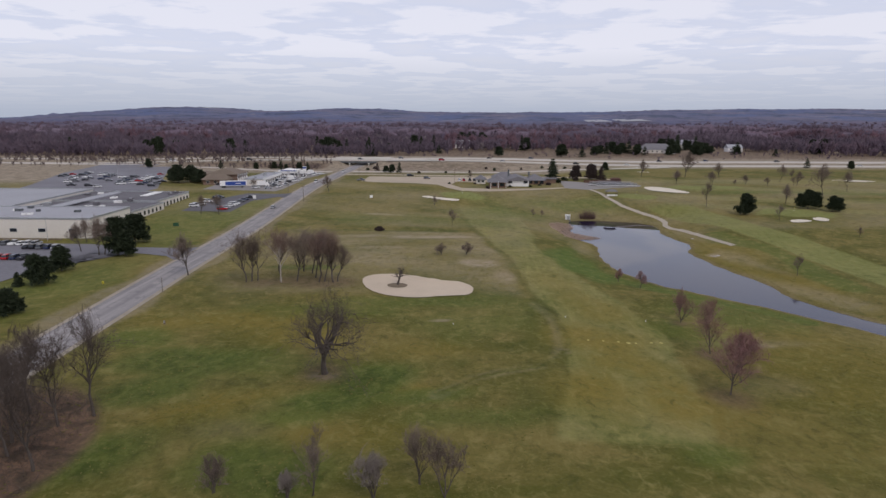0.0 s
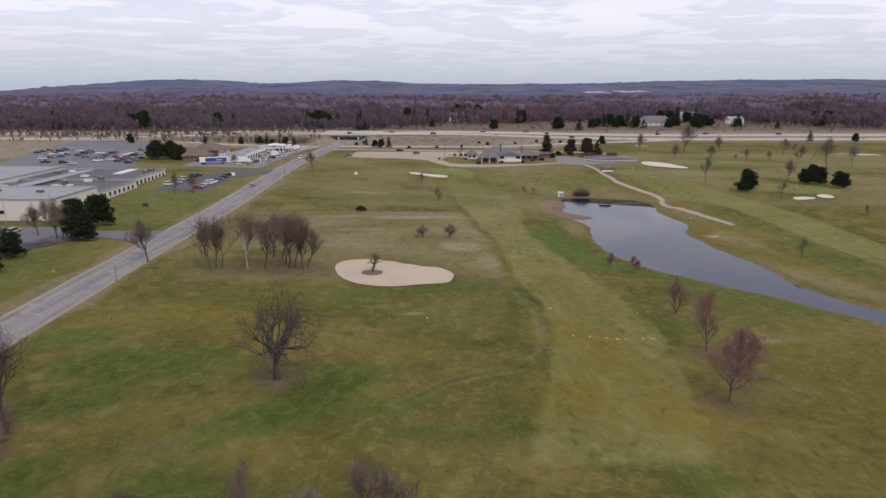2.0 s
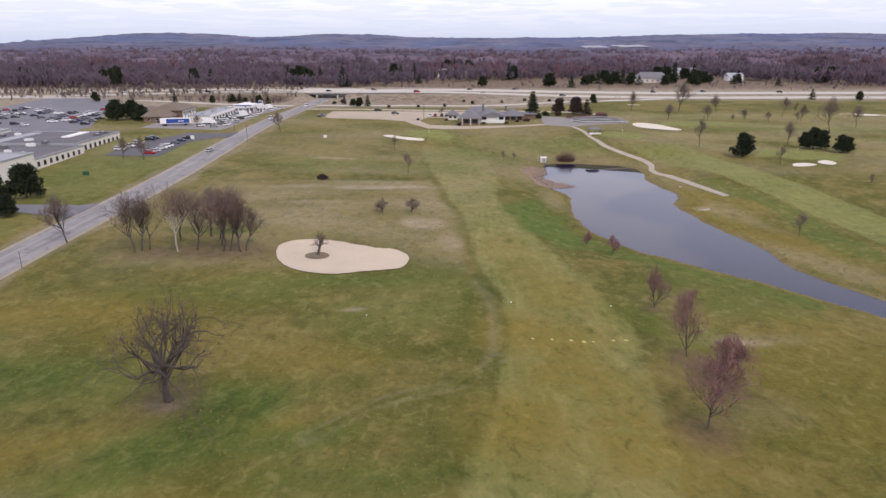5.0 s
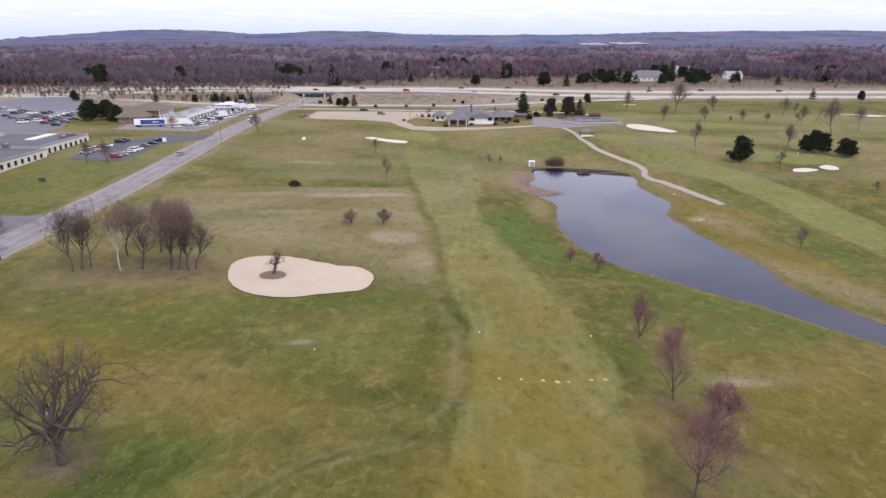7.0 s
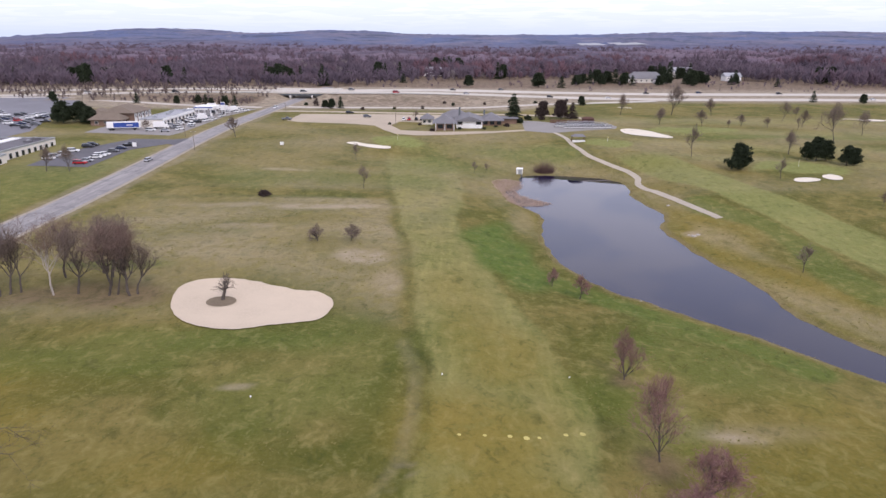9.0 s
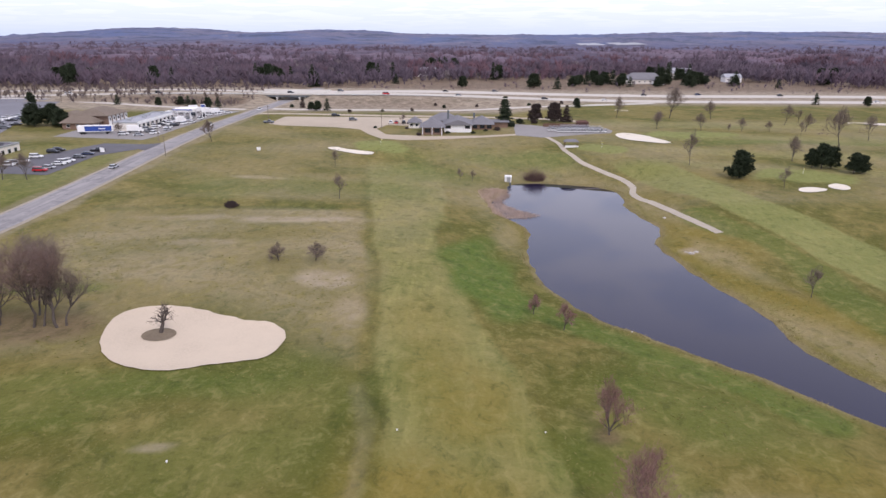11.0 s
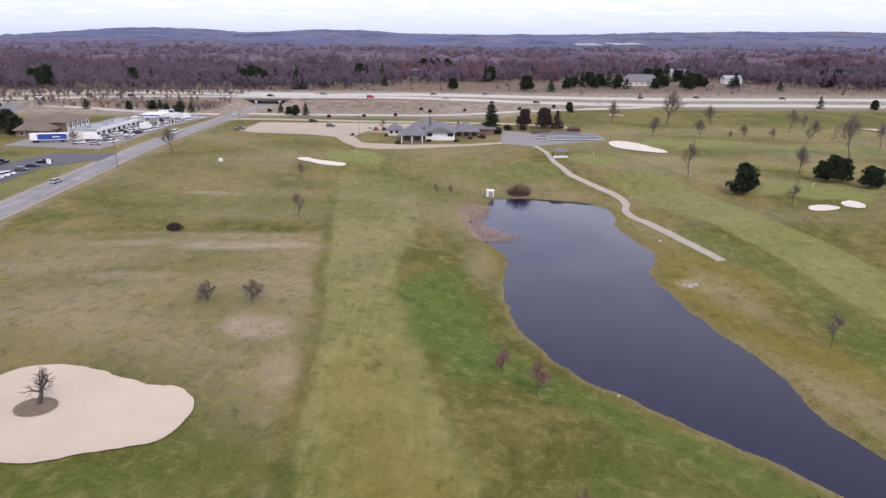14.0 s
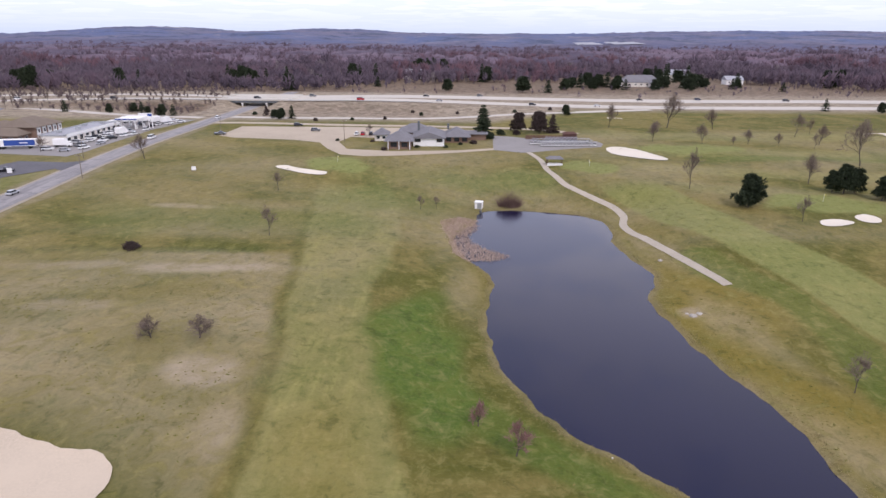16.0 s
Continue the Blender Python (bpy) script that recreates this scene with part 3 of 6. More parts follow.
    for cx, cy, rx, ry, a, w in ((-52, 150, 22, 8, 5, 0.7), (-36, 140, 13, 7, 0, 0.6), (-8, 131, 11, 6, 0, 0.45), (-38, 107, 10, 4, 10, 0.6), (-44, 100, 8, 5, 0, 0.6), (-8, 112, 5, 3, 0, 0.6), (-21, 94, 11, 5, 0, 0.45), (33, 143, 11, 10, 0, 0.8),
                                 (27, 114, 8, 10, 0, 0.85), (40, 110, 7, 11, 0, 0.8), (36, 128, 10, 8, 0, 0.7), (36, 166, 8, 14, 15, 0.6), (31, 190, 6, 14, 5, 0.35), (72, 134, 15, 10, 0, 0.5), (74, 115, 15, 10, 0, 0.5), (86, 150, 9, 6, -30, 0.5), (55, 268, 5, 16, 0, 0.7), (103, 245, 9, 26, 0, 0.85), (106, 205, 9, 22, 5, 0.8), (102, 300, 7, 24, 0, 0.6), (130, 320, 18, 8, 0, 0.55), (80, 135, 20, 16, 0, 0.5), (60, 100, 18, 12, 0, 0.4), (112, 330, 14, 10, 0, 0.5)):
        gold = np.maximum(gold, w * blob(X, Y, cx, cy, rx, ry, a, 0.7))
    # the dark seam along the mown edge, an old ditch line and the change of cut across the dry ground
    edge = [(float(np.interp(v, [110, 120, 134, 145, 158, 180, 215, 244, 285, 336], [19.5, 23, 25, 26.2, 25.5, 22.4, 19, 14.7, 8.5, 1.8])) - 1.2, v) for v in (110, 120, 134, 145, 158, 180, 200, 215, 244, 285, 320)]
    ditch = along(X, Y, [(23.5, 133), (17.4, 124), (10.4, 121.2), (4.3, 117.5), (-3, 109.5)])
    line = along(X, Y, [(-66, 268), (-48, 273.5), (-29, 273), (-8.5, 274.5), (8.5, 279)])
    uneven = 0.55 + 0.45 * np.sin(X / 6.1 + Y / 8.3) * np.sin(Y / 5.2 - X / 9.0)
    seam_and_dark = 0.45 * sm(2.2, 0.3, along(X, Y, edge) + 0.35 * wob) * (0.4 + 0.6 * uneven)
    seam_and_dark = np.maximum(seam_and_dark, 0.6 * sm(1.3, 0.3, ditch + 0.25 * wob) * uneven)
    seam_and_dark = np.maximum(seam_and_dark, 0.5 * sm(3.2, 0.8, line + 0.4 * wob) * (0.5 + 0.5 * uneven))
    # Dark grass patches; towards the near left they also paint in lens falloff.
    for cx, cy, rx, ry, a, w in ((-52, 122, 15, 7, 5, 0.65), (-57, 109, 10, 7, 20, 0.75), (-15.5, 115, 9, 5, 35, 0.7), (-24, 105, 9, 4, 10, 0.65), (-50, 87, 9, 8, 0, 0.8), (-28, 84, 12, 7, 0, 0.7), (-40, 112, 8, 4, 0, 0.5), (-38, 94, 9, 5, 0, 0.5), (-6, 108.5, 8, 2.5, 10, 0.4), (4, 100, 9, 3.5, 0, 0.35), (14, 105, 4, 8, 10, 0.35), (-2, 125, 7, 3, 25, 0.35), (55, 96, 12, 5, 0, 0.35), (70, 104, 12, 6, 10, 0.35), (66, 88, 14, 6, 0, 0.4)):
        seam_and_dark = np.maximum(seam_and_dark, w * (0.45 + 0.55 * uneven) * blob(X, Y, cx, cy, rx, ry, a, 0.6))
    bare = 0.16 * sm(1.6, 0.2, along(X, Y, [(20.5, 168), (23.2, 158), (23.6, 148), (22.8, 136), (20, 128)]) + 0.2 * wob)
    bare = np.maximum(bare, 0.35 * sm(0.9, 0.2, np.abs(ditch - 1.0) + 0.3 * wob) * (1 - uneven))
    for cx, cy, rx, ry, a, w in ((7, 211, 5.5, 4.5, 0, 0.6), (-9, 261, 16, 3.2, 2, 0.5), (-40, 262, 14, 3, 5, 0.3), (-3, 151.5, 2.6, 0.8, 5, 0.5), (69, 143.5, 4.0, 1.4, -10, 0.5), (-27, 238, 9, 3, 0, 0.35), (98.5, 246, 2.5, 2.5, 0, 0.5), (15, 196, 3, 6, 0, 0.35), (-36, 313, 9, 2.5, 0, 0.4), (-25, 116.5, 2.4, 1.5, 0, 0.6)):
        bare = np.maximum(bare, w * blob(X, Y, cx, cy, rx, ry, a, 0.5))
    road = np.abs(X + 87)
    dry = np.maximum(dry, 0.4 * sm(10, 6.5, road + wob) * sm(640, 600, Y))
    straw = 0.9 * sm(478, 500, Y - np.clip(X - 70, 0, 62) + wob) * sm(1200, 900, Y)
    straw = np.maximum(straw, 0.9 * sm(-205, -240, X + wob) * sm(395, 430, Y))
    straw = np.maximum(straw, 0.25 * sm(9.5, 7.0, np.abs(X + 87) + 0.7 * wob) * sm(640, 600, Y))
    shore = near_sdf(X, Y, POND_EDGE, 14)
    dry = np.maximum(dry, 0.75 * sm(2.2, 0.3, np.abs(shore)) * (0.4 + 0.6 * uneven))
    leaf = sm(1.5, -1.5, X - np.interp(Y, [60, 76, 83, 94, 102, 110], [-53, -54.6, -55, -56.8, -60.5, -68]) + 0.7 * wob) * sm(114, 104, Y)
    leaf = np.maximum(leaf, 0.55 * blob(X, Y, -46, 187, 18, 6, 0, 0.5))
    leaf = np.maximum(leaf, 0.8 * sm(76, 66, Y) * sm(30, 50, Y))
    leaf = np.maximum(leaf, 0.7 * sm(650, 700, Y))
    leaf = np.maximum(leaf, 0.75 * sm(-104, -112, X) * sm(520, 530, Y + 0.2 * (X + 104) + wob) * sm(562, 556, Y))
    leaf = np.maximum(leaf, 0.3 * sm(-62, -56, X) * sm(60, 20, X) * sm(512, 520, Y + wob) * sm(562, 556, Y))
    for bx_, by_, r in ((-24.9, 117.6, 4), (56, 137.5, 3), (51.2, 115, 4), (58.7, 127.6, 3), (57, 159, 2)):
        leaf = np.maximum(leaf, 0.6 * blob(X, Y, bx_, by_, r, r, 0, 0.7))
    green = blob(X, Y, 3, 370, 14, 10, 0, 0.12)
    for g in ((165, 318, 19, 10), (101, 366, 11, 9), (150, 402, 22, 11)):
        green = np.maximum(green, 0.9 * blob(X, Y, *g, 0, 0.15))
    green = np.maximum(green, 0.6 * sm(10.5, 9.0, np.abs(X - xc + 0.5 * wob)) * sm(165, 180, Y) * sm(350, 335, Y))
    green = np.maximum(green, 0.22 * sm(-96, -100, X) * sm(-150, -145, X) * sm(160, 170, Y) * sm(365, 355, Y))
    for name, (r, g, b) in (("mowing", (fair, lush, dry)), ("litter", (leaf, green, straw)), ("wear_and_dark", (gold, seam_and_dark, bare))):
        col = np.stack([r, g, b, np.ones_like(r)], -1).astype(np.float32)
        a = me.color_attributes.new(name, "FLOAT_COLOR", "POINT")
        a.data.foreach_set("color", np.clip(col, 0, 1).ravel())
    me.materials.append(TURF)
    return tagged(new("ground", me), "rolling spring turf in patchy green and straw", "ground", kind="structure")


build_ground()


def drape(name, poly, lift, material, label, category="pavement", cell=5.0, kind="structure", zf=None):
    """A thin sheet that follows the ground inside an outline."""
    bm = bmesh.new()
    bm.faces.new([bm.verts.new((x, y, 0)) for x, y in poly])
    bmesh.ops.triangulate(bm, faces=bm.faces[:])
    p = np.array(poly)
    for axis in (0, 1):
        no = (1, 0, 0) if axis == 0 else (0, 1, 0)
        for v in np.arange(math.floor(p[:, axis].min() / cell) * cell, p[:, axis].max(), cell):
            co = (v, 0, 0) if axis == 0 else (0, v, 0)
            bmesh.ops.bisect_plane(bm, geom=bm.verts[:] + bm.edges[:] + bm.faces[:], plane_co=co, plane_no=no)
    xy = np.array([v.co[:2] for v in bm.verts])
    z = land(xy[:, 0], xy[:, 1]) if zf is None else zf(xy[:, 0], xy[:, 1])
    for v, h in zip(bm.verts, z):
        v.co.z = h + lift
    bmesh.ops.recalc_face_normals(bm, faces=bm.faces)
    if sum(f.normal.z for f in bm.faces) < 0:
        bmesh.ops.reverse_faces(bm, faces=bm.faces)
    for f in bm.faces:
        f.smooth = True
    return tagged(part(name, bm, material), label, category, kind=kind)


def ribbon(name, line, width, lift, material, label, category="road", zf=None, step=3.0):
    """A paved strip along a line of points."""
    pts = []
    for i in range(len(line) - 1):
        p0, p1, p2, p3 = (np.array(line[min(max(i + j, 0), len(line) - 1)], float) for j in (-1, 0, 1, 2))
        n = max(1, int(np.linalg.norm(p2 - p1) / step))
        for s in range(n):
            u = s / n
            pts.append(0.5 * (2 * p1 + (p2 - p0) * u + (2 * p0 - 5 * p1 + 4 * p2 - p3) * u * u + (3 * p1 - p0 - 3 * p2 + p3) * u ** 3))
    pts.append(np.array(line[-1], float))
    pts = np.array(pts)
    d = np.gradient(pts, axis=0)
    side = np.stack([-d[:, 1], d[:, 0]], -1) / np.maximum(np.linalg.norm(d, axis=1, keepdims=True), 1e-6)
    rows = [pts + side * width * k for k in (0.5, 0.25, 0, -0.25, -0.5)]
    V, F, m = [], [], len(pts)
    for r in rows:
        z = land(r[:, 0], r[:, 1]) if zf is None else zf(r[:, 0], r[:, 1])
        V += [(x, y, h + lift) for (x, y), h in zip(r, z)]
    for k in range(4):
        for i in range(m - 1):
            F.append((k * m + i, (k + 1) * m + i, (k + 1) * m + i + 1, k * m + i + 1))
    ob = raw(name, V, F, material, flat=False)
    return tagged(ob, label, category, kind="structure")


# pond, sand, road, lots and paths
WATER_POLY = rounded(POND, 2)
WATER_POLY = [(x - 3.5 * (WATER_POLY[i - 1][1] - WATER_POLY[(i + 1) % len(WATER_POLY)][1]) / math.dist(WATER_POLY[i - 1], WATER_POLY[(i + 1) % len(WATER_POLY)]),
               y - 3.5 * (WATER_POLY[(i + 1) % len(WATER_POLY)][0] - WATER_POLY[i - 1][0]) / math.dist(WATER_POLY[i - 1], WATER_POLY[(i + 1) % len(WATER_POLY)])) for i, (x, y) in enumerate(WATER_POLY)]
drape("water", WATER_POLY, 0.0, WATER, "dark still pond reflecting a grey sky", "water", 20.0, zf=lambda x, y: np.full(len(x), WATER_Z))
for p, mat_ in zip(SANDS, (SAND, PALE_SAND, PALE_SAND, PALE_SAND, PALE_SAND, PALE_SAND, PALE_SAND)):
    drape("sand_bunker", ragged(p, 0.35, 1.7, 4.0), 0.15, mat_, "smooth pale sand bunker sunk in the turf", "bunker", 2.0, kind="structure")
drape("mulch_ring", [(-17 + 3.0 * math.cos(a / 14 * math.tau), 185 + 2.6 * math.sin(a / 14 * math.tau)) for a in range(14)], 0.24, MULCH, "round brown mulch bed in the sand", "mulch bed", 1.5)
ROAD_LINE = [(-60, -500), (-76, -60), (-81, 40), (-83.5, 90), (-85.2, 150), (-86.6, 200), (-87.3, 260), (-88, 320), (-88.5, 360), (-88.2, 420), (-86.5, 480), (-85, 540), (-84, 600), (-84, 680)]
ribbon("road_shoulder", ROAD_LINE, 11.4, 0.05, SHOULDER, "tan gravel shoulder beside the road")
ribbon("road", ROAD_LINE, 9.0, 0.10, ROAD_MAT, "worn pale grey two-lane asphalt road")
drape("parking_lot_1", [(-92, 207), (-92, 228), (-97, 225), (-115, 224.5), (-132, 230), (-220, 233), (-220, 160), (-140, 160), (-128, 176), (-126.5, 190), (-129, 203), (-124, 215.5), (-110, 215.5), (-97, 212)], 0.13, LOT_MAT, "dark asphalt car park and driveway", "car park", 3.0)
drape("parking_lot_2", [(-131, 306), (-107, 304), (-107, 338), (-97, 353), (-93, 350), (-93, 368), (-99, 364), (-118, 365), (-126, 345), (-132, 332)], 0.12, DARK_LOT, "small dark asphalt car park beside the road", "car park")
drape("parking_lot_3", [(-180, 352), (-178, 385), (-190, 415), (-240, 548), (-305, 565), (-292, 480), (-264, 400), (-252, 352)], 0.06, LOT_MAT, "large dark asphalt car park half full of cars", "car park", 12.0)
drape("parking_lot_4", [(-150, 382), (-105, 375), (-103, 385), (-102.5, 425), (-103, 448), (-99, 470), (-96, 490), (-140, 494), (-150, 450)], 0.08, YARD, "busy filling station forecourt", "car park", 8.0)
drape("gravel_lot", [(-63, 431), (-62, 464), (-10, 465), (30, 463), (62, 456), (64, 444), (40, 433), (12, 429), (0, 432), (-3.5, 417), (3, 399), (23, 394.5), (50, 396.5), (67, 402), (68, 398.5), (51.6, 392.5), (29.6, 387), (12, 384), (2, 386.5), (-6, 400.5), (-12, 415.5), (-26, 422), (-54, 425)], 0.06, GRAVEL, "wide tan gravel car park", "car park", 6.0)
drape("cart_lot", [(66, 398), (68, 436), (76, 434), (90, 424), (115.8, 423.5), (117, 416), (114.3, 408), (98, 402), (83, 394.5), (78, 393)], 0.09, YARD, "grey paved yard where golf carts park", "yard", 5.0)
ribbon("cart_path", [(80, 396), (83.6, 380.3), (84.3, 362.6), (86.5, 353.5), (89.1, 347.1), (95.9, 338.7), (101, 329.5), (102.7, 320.2), (100.6, 311.5), (101.4, 300.6), (105.3, 284), (108.8, 271.1), (111, 258.5)], 2.3, 0.08, PATH_MAT, "narrow pale cart path winding past the pond", "path", step=1.5)
ribbon("service_drive", [(-84, 478), (-60, 479), (-10, 472), (40, 470), (90, 462), (110, 446)], 7.0, 0.05, GRAVEL, "pale service drive behind the clubhouse")
ribbon("slip_road", [(-80, 505), (-30, 500), (40, 508), (110, 536), (180, 560)], 7.5, 0.07, CONCRETE, "pale concrete slip road")
ribbon("slip_road", [(-96, 500), (-150, 512), (-240, 545), (-420, 572)], 7.5, 0.07, CONCRETE, "pale concrete slip road")
ribbon("highway", [(-900, 571), (-400, 571), (-104, 571)], 13, 0.12, CONCRETE, "pale concrete highway carriageway", step=12)
ribbon("highway", [(-64, 571), (40, 575), (300, 576), (900, 605)], 20, 0.12, CONCRETE, "pale wide concrete highway carriageway", step=12)
ribbon("highway", [(-900, 627), (-400, 624), (-220, 610), (-104, 589)], 13, 0.12, CONCRETE, "pale concrete highway carriageway", step=12)
ribbon("highway", [(-64, 589), (20, 604), (120, 620), (300, 623), (900, 652)], 24, 0.12, CONCRETE, "pale wide concrete highway carriageway", step=12)

# ---- trees ----


def cone3(V, F, p, q, r):
    d = (q - p)
    a = d.orthogonal().normalized() * r
    b = d.cross(a).normalized() * r
    k = len(V)
    V += [tuple(p + a), tuple(p - a * 0.5 + b * 0.87), tuple(p - a * 0.5 - b * 0.87), tuple(q)]
    F += [(k, k + 1, k + 3), (k + 1, k + 2, k + 3), (k + 2, k, k + 3)]


def limb(V, F, pts, radii, n):
    k0 = len(V)
    for i, (p, r) in enumerate(zip(pts, radii)):
        d = (pts[min(i + 1, len(pts) - 1)] - pts[max(i - 1, 0)]).normalized()
        a = d.cross(Vector((0.31, 0.9, 0.2))).normalized()
        b = d.cross(a)
        for j in range(n):
            w = j / n * math.tau
            V.append(tuple(p + a * (r * math.cos(w)) + b * (r * math.sin(w))))
    for i in range(len(pts) - 1):
        for j in range(n):
            a0, a1 = k0 + i * n + j, k0 + i * n + (j + 1) % n
            F.append((a0, a1, a1 + n, a0 + n))


def tilt(rng, d, angle):
    """The direction d bent by an angle to a random side."""
    side = d.cross(Vector((rng.uniform(-1, 1), rng.uniform(-1, 1), rng.uniform(-1, 1)))).normalized()
    return (d * math.cos(angle) + side * math.sin(angle)).normalized()


def bare_tree(seed, height, radius, limbs=9, fork=0.25, wide=0.9, up=0.25, twig_r=0.03, dense=6, stems=1, gnarl=0.16, width=None, bole=0.78, reach=1.0, stout=0.62, taper=0.5):
    """Trunk with limbs, and a crown of fine bare twigs."""
    rng = random.Random(seed)
    V, F, TV, TF = [], [], [], []

    def grow(p, d, length, r, level):
        n = (5, 5, 4, 3)[min(level, 3)]
        segs = (7, 5, 4, 3)[min(level, 3)]
        pts, ds = [p.copy()], [d.copy()]
        for i in range(segs):
            d = (d + Vector((rng.gauss(0, gnarl), rng.gauss(0, gnarl), rng.gauss(0, gnarl) + (up * 0.35 if level else 0.1)))).normalized()
            p = p + d * (length / segs)
            pts.append(p.copy())
            ds.append(d.copy())
        limb(V, F, pts, [r * (1 - 0.82 * i / segs) for i in range(segs + 1)], n)
        kids = (limbs, dense, dense - 1)[min(level, 2)]
        for c in range(kids):
            f = rng.uniform(fork, 1.0) if level == 0 else rng.uniform(0.25, 1.0)
            i = min(int(f * segs), segs - 1)
            at, dd = pts[i].lerp(pts[i + 1], f * segs - i), ds[i]
            new_d = tilt(rng, dd, rng.uniform(0.55, 1.05) * (wide if level == 0 else 1.0))
            new_d = (new_d + Vector((0, 0, up))).normalized()
            ln = length * rng.uniform(0.42, 0.7) * ((1.15 - 0.5 * f) * reach if level == 0 else 1.0)
            if level < 2:
                grow(at, new_d, ln, max(r * (1 - 0.75 * f) * stout, 0.02), level + 1)
            else:
                tip = at + new_d * ln * 1.2
                cone3(TV, TF, at, tip, twig_r)
                for _ in range(dense):
                    u = rng.uniform(0.2, 1.0)
                    s = at.lerp(tip, u)
                    e = s + (tilt(rng, new_d, rng.uniform(0.4, 1.0)) + Vector((0, 0, up * 0.4))) * ln * rng.uniform(0.35, 0.75)
                    cone3(TV, TF, s, e, twig_r * 0.7)

    for s in range(stems):
        lean = Vector((rng.gauss(0, 0.06 if stems == 1 else 0.16), rng.gauss(0, 0.06 if stems == 1 else 0.16), 1)).normalized()
        off = Vector((rng.uniform(-1, 1), rng.uniform(-1, 1), 0)) * (0 if stems == 1 else radius * 1.2)
        grow(off, lean, height * (bole if stems == 1 else rng.uniform(0.6, 0.78)), radius, 0)
    top = sorted(v[2] for v in TV)[int(len(TV) * 0.975)]
    k = height / top
    kx = k
    if width:
        # the crown opens out to its full spread above the bole
        kx = k * min(4.0, max(0.4, width / 2 / sorted(math.hypot(v[0], v[1]) * k for v in TV)[int(len(TV) * 0.93)]))
    kk = lambda z: (k + (kx - k) * min(1, z / top / 0.16)) * (1 - (taper * max(0, (z / top - 0.5) / 0.5) ** 1.6 if width else 0))
    sc = lambda L: [(x * kk(z), y * kk(z), z * k) for x, y, z in L]
    return sc(V), F, sc(TV), TF


def tree(name, x, y, label, category, group="", bark=None, twig=None, turn=0.0, sink=0.15, **kw):
    V, F, TV, TF = bare_tree(**kw)
    t = thing(name, (x, y, ground(x, y) - sink), label, category, group, turn=turn)
    raw("trunk", V, F, bark or BARK, t, flat=False)
    raw("crown", TV, TF, twig or TWIG, t)
    return t


def again(t, x, y, turn, k=1.0, kz=None, sink=0.15, label=""):
    m = pose(x, y, ground(x, y) - sink, 0, 0, turn) @ Matrix.Diagonal((k, k, kz or k, 1))
    c = copy_thing(t, m)
    return tagged(c, label)


# the great oak on the rough
tree("oak_tree", -24.9, 117.8, "broad gnarled bare oak standing alone in rough grass", "tree", twig=DARK_TWIG, seed=5, height=16.6, radius=0.62, limbs=15, fork=0.32, wide=1.3, up=0.15, twig_r=0.026, dense=6, gnarl=0.28, width=20, bole=0.5, reach=1.75, stout=0.8)
# grove beside the sand bunker
for i, (x, y, h, w, tw, bk) in enumerate(((-61.6, 185.3, 14.1, 0.7, TWIG, BARK), (-60.4, 186.6, 12.0, 0.6, TWIG, BARK), (-58.9, 187.8, 14.1, 0.8, TWIG, BARK), (-51.6, 186.7, 15.7, 0.75, WARM_TWIG, PALE_BARK), (-47.0, 187.5, 14.7, 0.75, TWIG, BARK),
                                          (-47.8, 199.3, 13.5, 0.8, TWIG, BARK), (-40.4, 186.8, 15.4, 0.7, WARM_TWIG, BARK), (-38.9, 187.5, 15.2, 0.75, WARM_TWIG, BARK), (-42.5, 192.0, 14.6, 0.8, TWIG, BARK), (-36.1, 186.8, 12.0, 0.6, TWIG, BARK), (-35.0, 187.8, 11.0, 0.6, TWIG, BARK), (-44.6, 197.0, 13.0, 0.7, TWIG, BARK), (-54.6, 196.5, 13.5, 0.7, WARM_TWIG, BARK))):
    tree("slender_tree", x, y, "slender pale-trunked birch with reddish bare crown" if bk is PALE_BARK else ("slender bare tree with reddish budding crown" if tw is WARM_TWIG else "slender bare brown tree in a grove"), "tree", "grove by the bunker",
         bark=bk, twig=tw, seed=20 + i, height=h, radius=0.27, limbs=12, fork=0.42, wide=w + 0.05, up=0.36, twig_r=0.026, dense=6, gnarl=0.15, width=h * 0.72, bole=0.7, reach=1.25, stout=0.75, taper=0.12)
# red maples on the slope above the pond
for i, (x, y, h, w) in enumerate(((57.1, 159.6, 8.4, 5.6), (56.4, 138.2, 12.4, 8.2), (59.2, 128.4, 8.6, 8.0), (51.8, 116.0, 11.6, 11.0))):
    tree("maple_tree", x, y, "young maple with a hazy oval crown of red buds", "tree", "maples above the pond", twig=RED_TWIG, seed=60 + i, height=h, radius=0.17, limbs=22, fork=0.1, wide=1.0, up=0.3, twig_r=0.026, dense=6, gnarl=0.09, width=w, bole=0.86)
# bunker tree and small ornamental trees
tree("small_tree", -17.0, 185.8, "small crooked bare tree in a mulch ring", "tree", twig=DARK_TWIG, seed=83, height=5.8, radius=0.3, limbs=9, fork=0.34, wide=1.1, up=0.12, twig_r=0.02, dense=4, gnarl=0.2, sink=0.1, width=5.6, bole=0.6, stout=0.75, taper=0.2)
for i, (x, y, h, w) in enumerate(((-4.9, 222.0, 4.4, 4.8), (3.5, 222.2, 4.4, 4.6), (51.6, 202.2, 4.4, 3.4), (56.6, 195.2, 5.4, 4.6))):
    tree("shrub_tree", x, y, "low round bare reddish ornamental tree on grass", "tree", "small ornamental trees", twig=RED_TWIG if i > 1 else TWIG, seed=90 + i, height=h, radius=0.14, limbs=13, fork=0.12, wide=1.15, up=0.2, twig_r=0.032, dense=6, gnarl=0.16, width=w)
